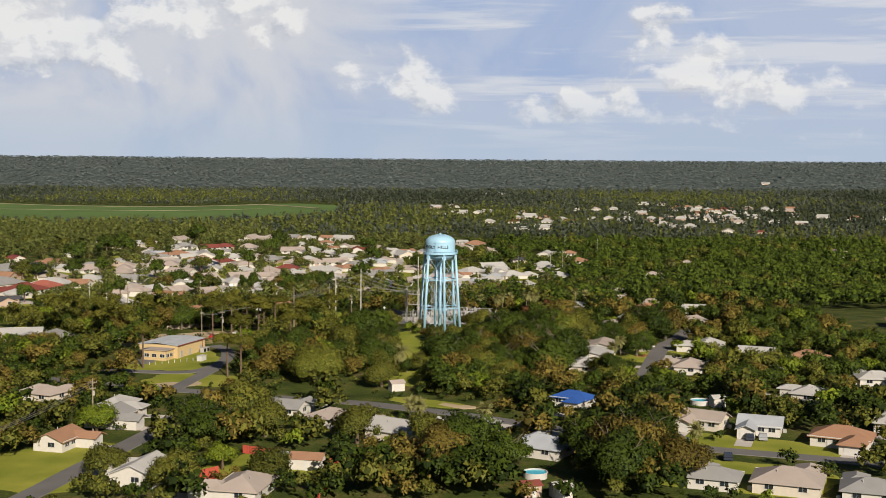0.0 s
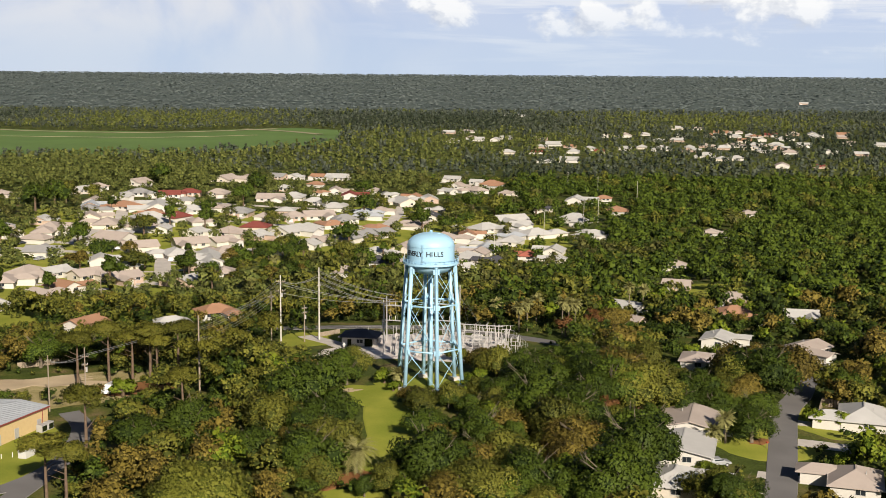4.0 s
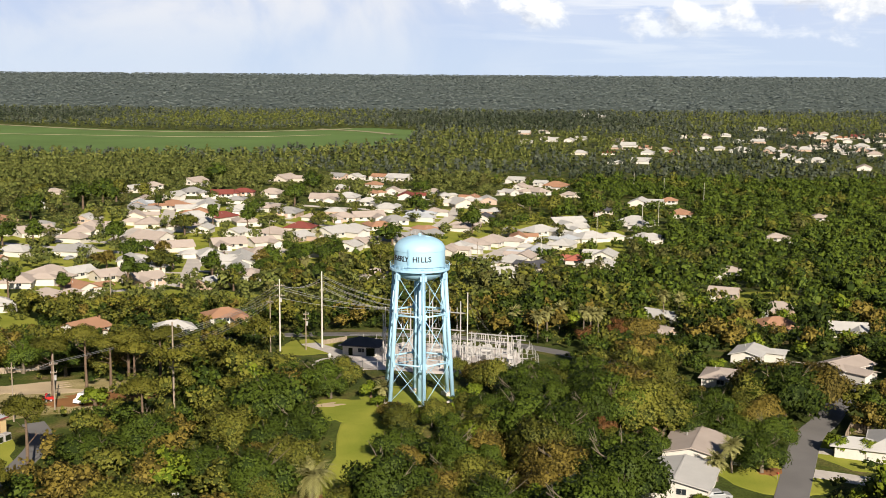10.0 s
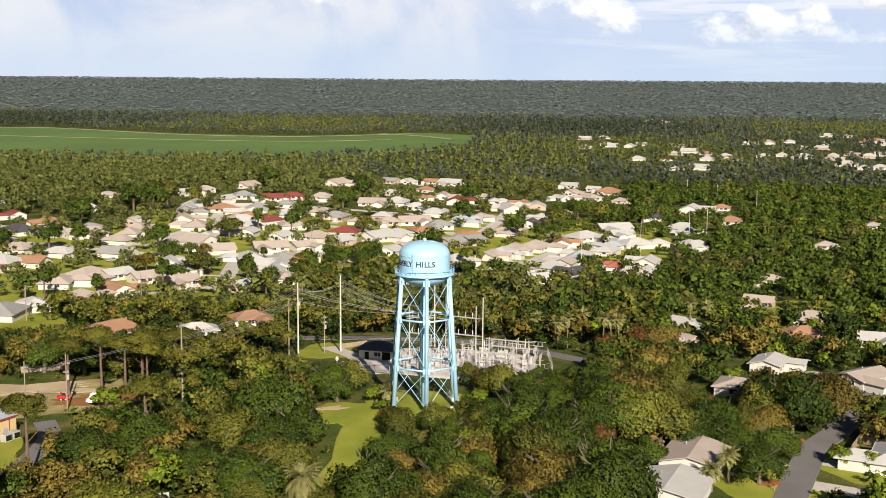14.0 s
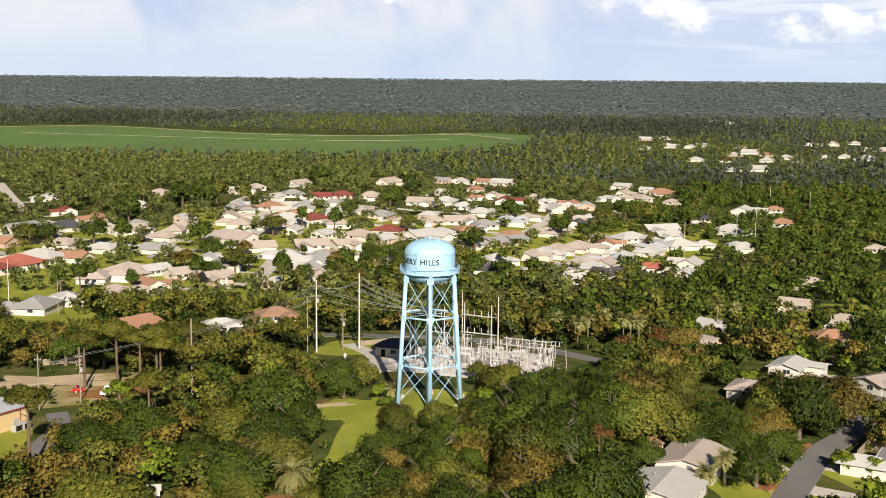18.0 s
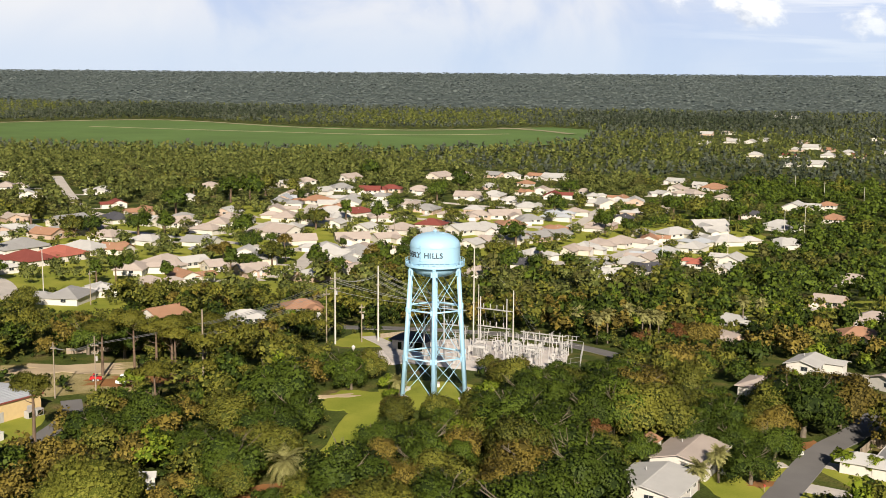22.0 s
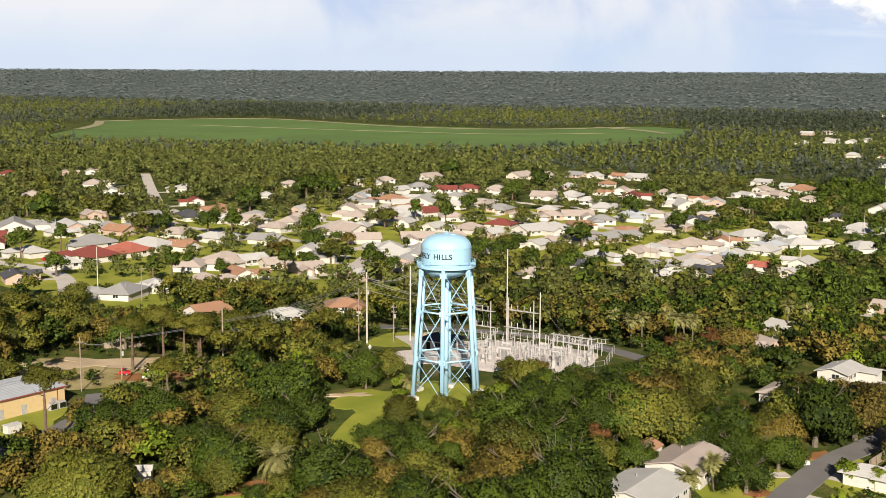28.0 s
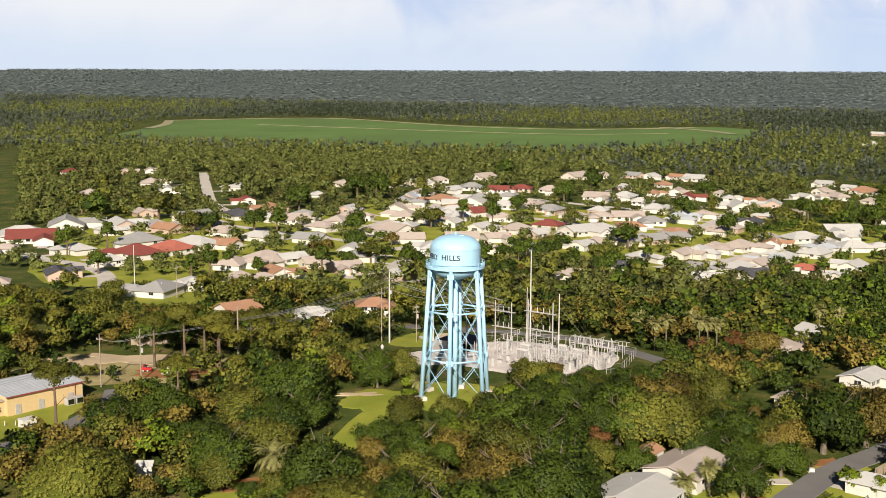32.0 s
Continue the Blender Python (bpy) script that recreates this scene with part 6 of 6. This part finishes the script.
# ---- palms ----
def frond_mesh(name, seed, n, length, droop, width, fan=False, dead=0):
    g = np.random.default_rng(seed)
    vs, fs = [], []
    for i in range(n):
        az = i * 2.39996 + g.uniform(-0.2, 0.2)
        el = g.uniform(-0.5, 1.25) if not fan else g.uniform(-0.9, 1.5)
        ln = length * g.uniform(0.8, 1.1)
        seg = 7 if fan else 16
        out = np.array([math.cos(az), math.sin(az), 0])
        side = np.array([-math.sin(az), math.cos(az), 0])
        pts, el_k = [np.zeros(3)], el
        for k in range(seg):
            pts.append(pts[-1] + (out * math.cos(el_k) + np.array([0, 0, 1.0]) * math.sin(el_k)) * ln / seg)
            el_k -= droop / seg
        hang = np.array([0, 0, -0.35])
        for k in range(seg):
            a, b = pts[k], pts[k + 1]
            w0 = width * math.sin(math.pi * (0.12 + 0.86 * k / seg))
            w1 = width * math.sin(math.pi * (0.12 + 0.86 * (k + 1) / seg))
            for s in (-1, 1):                               # leaflets on both sides, gaps between
                base = len(vs)
                if fan:
                    vs += [a, a + (side * s + hang) * w0, b * 0.4 + a * 0.6 + (side * s * 1.0 + hang * 1.1) * w1 + (b - a) * 0.25, b * 0.75 + a * 0.25]
                else:
                    tip = a + (side * s + hang * 0.6) * w0 * 1.5 + (b - a) * 1.6
                    vs += [a, tip, tip + (b - a) * 0.3, a + (b - a) * 0.6]
                fs.append((base, base + 1, base + 2, base + 3))
    return raw_mesh(name, np.array(vs), np.array(fs), M["palm"])


def palm_tree(x, y, h, length, n, label, fan=False, r=0.28, group="palms"):
    t = thing("palm_tree", at(x, y, (x * 31) % 360), label, "palm tree", group)
    bm = bmesh.new()
    for i in range(8):
        add_rod(bm, (0.02 * i, 0, h * i / 8 - (0.3 if i == 0 else 0)), (0.02 * (i + 1), 0, h * (i + 1) / 8), r * (1.0 - 0.03 * i), r * (0.92 - 0.03 * i), 9)
    part("trunk", bm, M["bark_pale"], t)
    key = f"fronds{n}{length:.1f}{fan}"
    if key not in BOX:
        BOX[key] = frond_mesh("fronds", n, n, length, 1.1 if fan else 1.5, 0.34 if not fan else 0.42, fan)
    part("crown", BOX[key], parent=t, m=pose(0.16, 0, h))
    keep_clear(x, y, length * 0.6)


palm_tree(-14.3, -48.8, 3.8, 4.4, 74, "large date palm with long arching grey-green fronds", r=0.42)
for x, y, h in ((53.2, -32.2, 4.8), (50.0, -36.5, 3.6), (37.6, 69.5, 8.8), (39.5, 70.5, 8.2), (41.5, 72, 8.0), (63.3, 108.5, 8.2), (29, 75, 7.5), (26.5, 73, 6.8), (-6.5, -2, 3.0), (21, 82, 6.5), (45.2, -147.5, 4.2), (68, 112, 7.0), (33, 88, 7.0), (-14, -119.5, 4.5),
                (-53, -100, 3.6), (-12, -121, 4.2), (3, -124.5, 3.8), (-57, -176, 3.0), (-50, 210, 5), (-57, 300, 6)):
    palm_tree(x, y, h, 2.5, 80, "cabbage palm with a shaggy fan-leaf crown", True, 0.2)


# ---- vehicles ----
def car(x, y, turn, paint, label, L=4.5, W=1.8, H=1.45, van=False):
    t = thing("van" if van else "car", at(x, y, turn, 0.06), label, "van" if van else "car", "parked cars")
    prof = ([(-L / 2, 0.35), (-L / 2, H * 0.95), (-L / 2 + 0.15, H), (L / 2 - 1.5, H), (L / 2 - 0.95, H * 0.62), (L / 2 - 0.1, H * 0.52), (L / 2, 0.4)] if van else
            [(-L / 2, 0.35), (-L / 2 + 0.05, 0.85), (-L / 2 + 0.6, 0.92), (-L / 2 + 1.1, H), (L / 2 - 1.9, H), (L / 2 - 1.1, 0.95), (L / 2 - 0.1, 0.78), (L / 2, 0.4)])
    n = len(prof)
    V = [(px, s * W / 2 * (0.86 if pz > 1.1 else 1.0), pz) for s in (-1, 1) for px, pz in prof]
    F = [tuple(range(n - 1, -1, -1)), tuple(range(n, 2 * n))] + [(i, (i + 1) % n, (i + 1) % n + n, i + n) for i in range(n)]
    body = part("body", raw_mesh("body", V, F, M[paint]), parent=t)
    zc = H * 0.72
    for s in (-1, 1):
        part("side_window", box(L / 2 - 1.75 if van else -0.1, s * W / 2 * 0.93, zc, 0.7 if van else L * 0.36, 0.06, H * 0.2), M["glass"], body)
        part("headlight", box(L / 2 - 0.06, s * W * 0.36, 0.58, 0.08, 0.3, 0.14), M["trim"], body)
    part("windscreen", box(0, 0, 0, 0.05, W * 0.74, H * 0.36), M["glass"], body, m=Matrix.Translation((L / 2 - (1.28 if van else 1.52), 0, H * 0.66)) @ Matrix.Rotation(radians(-38 if van else -55), 4, "Y"))
    if not van:
        part("rear_window", box(0, 0, 0, 0.05, W * 0.72, 0.5), M["glass"], body, m=Matrix.Translation((-L / 2 + 0.8, 0, 0.96)) @ Matrix.Rotation(radians(42), 4, "Y"))
    for wx in (-L / 2 + 0.8, L / 2 - 0.85):
        for s in (-1, 1):
            w = part("wheel", rod((wx, s * (W / 2 - 0.2), 0.3), (wx, s * (W / 2 + 0.01), 0.3), 0.33, sides=14), M["tyre"], t)
            part("rim", rod((wx, s * (W / 2), 0.3), (wx, s * (W / 2 + 0.02), 0.3), 0.19, sides=10), M["steel"], w)
    if van:
        rack = part("roof_rack", box(-0.6, 0, H + 0.03, 2.4, 0.9, 0.07), M["steel"], t)
        part("ladder", box(-0.6, 0.3, H + 0.1, 2.6, 0.3, 0.06), M["trim"], rack)


car(-67, 6.4, -107, "car_white", "white cargo van with a roof rack on the pine litter", 4.6, 1.8, 1.95, True)
car(-74.4, 7.6, 20, "car_red", "small red utility vehicle under pines", 2.6, 1.4, 1.5)
car(55.2, -27.2, 70, "car_silver", "silver-blue car parked beside the tan-roofed house")
car(48.4, -44.6, 10, "car_silver", "silver car parked beside the white-roofed house")
car(-188, 150, -20, "car_red", "bright red car on a driveway")
car(-82, 314, 10, "car_red", "red car on a driveway")
car(43.5, -141, -20, "car_silver", "silver car parked by the street")
car(59.5, -139.5, 75, "car_dark", "dark car on a driveway")
car(62.3, -139.8, 75, "car_silver", "silver car on a driveway")
car(49.5, -157, 75, "car_dark", "dark car at the street")
car(-24.5, -128, 60, "car_dark", "dark car under a tree")
car(76, -39, -20, "car_silver", "silver car in the side street")
for i, (x, y, hx) in enumerate(((-118, 262, "car_white"), (-61, 330, "car_silver"), (-160, 268, "car_dark"), (-92, 232, "car_white"), (-131, 305, "car_silver"), (-96, 176, "car_dark"), (22, 352, "car_white"), (-178, 186, "car_white"), (-140, 222, "car_silver"))):
    car(x, y, 30 * i, hx, "car parked on a suburban driveway")


# ---- pools, sheds, fences in the near gardens ----
def pool(x, y, r):
    t = thing("pool", at(x, y), "round above-ground pool with blue water and a white rim", "pool", "garden pools")
    vs, fs = lathe([(r - 0.1, 0.9), (r - 0.1, 1.2), (r + 0.1, 1.22), (r + 0.12, 1.1), (r + 0.05, 1.1), (r, -0.2)], 32)
    part("rim", raw_mesh("rim", vs, fs, M["trim"], smooth=False), parent=t)
    part("water", rod((0, 0, 0.2), (0, 0, 1.0), r - 0.08, sides=32), M["pool"], t)
    keep_clear(x, y, r + 1.5)


pool(8.2, -169.5, 2.3)
pool(58.8, -101.5, 2.3)


def shed(x, y, turn, L, W, h, roof, wall, label):
    t = thing("shed", at(x, y, turn), label, "shed", "garden sheds")
    rise = W * 0.22
    part("wall", raw_mesh("wall", *wall_mesh(L, W, h, rise, False), M[wall]), parent=t)
    part("roof", raw_mesh("roof", *roof_mesh(L, W, rise, 0.25, False, 0.08), M["roof_" + roof]), parent=t, m=pose(0, 0, h + 0.06))
    part("door", box(0.2, -W / 2 - 0.03, 0, 0.9, 0.06, 1.9), M["trim"], t)
    keep_clear(x, y, L * 0.7 + 0.8)


shed(-35.5, -161, -15, 6.5, 4.2, 2.3, "o", "wall_w", "white outbuilding with a terracotta roof in a back yard")
shed(-41.6, -158.5, -15, 4.2, 3.6, 2.1, "m", "wall_w", "silvery metal garden shelter")
shed(5.5, -182, 15, 3.4, 3.0, 2.2, "r", "wall_p", "small red-roofed garden shed")
shed(11, -183, 15, 3.4, 3.0, 2.2, "w", "wall_w", "small white garden shed")
shed(62.5, -104, 10, 3.2, 2.8, 2.3, "w", "wall_w", "small white garden shed by the pool")
shed(-35.3, -53.5, 20, 2.4, 2.2, 2.2, "w", "wall_w", "small white shed half hidden by trees")
shed(-16.2, -82.5, 20, 3.6, 2.8, 2.2, "t", "wall_w", "white garden shed with a brown shingle roof")
shed(91, -38, 20, 3, 2.6, 2.2, "w", "wall_w", "small white garden shed")


def board_fence(pts, h, mat, label):
    t = thing("fence", pose(0, 0, 0), label, "fence", "garden fences")
    board = bm_mesh("board", box(0, 0, 0, 0.5, 0.05, h), M[mat])
    post = bm_mesh("post", box(0, 0, -0.3, 0.12, 0.12, h + 0.4), M[mat])
    for (x0, y0), (x1, y1) in zip(pts[:-1], pts[1:]):
        a = math.degrees(math.atan2(y1 - y0, x1 - x0))
        n = max(1, int(math.hypot(x1 - x0, y1 - y0) / 0.55))
        for i in range(n):
            x, y = x0 + (x1 - x0) * (i + 0.5) / n, y0 + (y1 - y0) * (i + 0.5) / n
            part("board", board, parent=t, m=pose(x, y, gz(x, y) + 0.05, 0, 0, a))
            if i % 5 == 0:
                part("post", post, parent=t, m=pose(x + 0.25, y + 0.08, gz(x, y), 0, 0, a))


board_fence([(-49.5, -148.5), (-43.5, -152)], 1.7, "fence_red", "red-painted board fence along a back yard")
board_fence([(-34.5, -155.5), (-28, -160.5), (-33, -184)], 1.7, "fence_red", "red-painted board fence along a back yard")
board_fence([(-57, -170), (-52.5, -165.5)], 1.7, "fence_red", "red-painted board fence panel")
board_fence([(-57, -170.5), (-51, -174)], 1.7, "fence_red", "red-painted board fence panel")
board_fence([(77.6, -12.6), (80.8, -5.4), (85, -8.6), (92, -11)], 1.7, "fence_wood", "pale weathered board fence by the street")
board_fence([(-93, 30), (-84, 35), (-76, 38)], 1.4, "fence_wood", "low grey board fence behind the clearing")
board_fence([(-26.5, 64.2), (-21, 70.5)], 1.2, "fence_wood", "low brown board fence beside the substation road")
strip("driveway", [(-30, 66), (-22, 54), (-18, 43), (-13, 30)], 4.2, M["concrete"], 0.2, "pale concrete drive into the substation", "driveway", 3)
shed(41.0, -21.5, 72, 6.0, 4.0, 2.2, "o", "wall_w", "low lean-to with a rusty metal roof")
patch("bare_ground", 60.4, -30.6, 3.6, 1.8, 20, M["clay"], 0.10, "bare reddish earth under a tree", "bare ground", 0.5, 31)
patch("bare_ground", 70.2, -7.5, 3.4, 1.9, 60, M["clay"], 0.10, "fallen brown leaves on the verge", "bare ground", 0.5, 32)
patch("bare_ground", -16, -52, 5.5, 3.0, 30, M["clay"], 0.12, "bare orange-brown earth round the date palm", "bare ground", 0.5, 33)
lb = thing("mailbox", at(60.2, -34.6, 20), "small dark red mailbox on a post by the street", "mailbox")
part("post", rod((0, 0, -0.2), (0, 0, 1.0), 0.06), M["pole"], lb)
part("box", box(0, 0, 1.0, 0.25, 0.5, 0.28, 0, 0.05), M["fence_red"], lb)
mb = thing("utility_box", at(67.6, -13.5, 20), "small white utility box on the grass verge", "utility box")
part("body", box(0, 0, 0, 0.9, 0.7, 0.7, 0, 0.04), M["trim"], mb)
part("pad", box(0, 0, -0.2, 1.2, 1.0, 0.25), M["concrete"], mb)
strip("driveway", [(60.5, -22), (64.6, -20)], 2.6, M["concrete"], 0.13, "short concrete driveway", "driveway", 2)

# ---- everything that grows ----
plant()
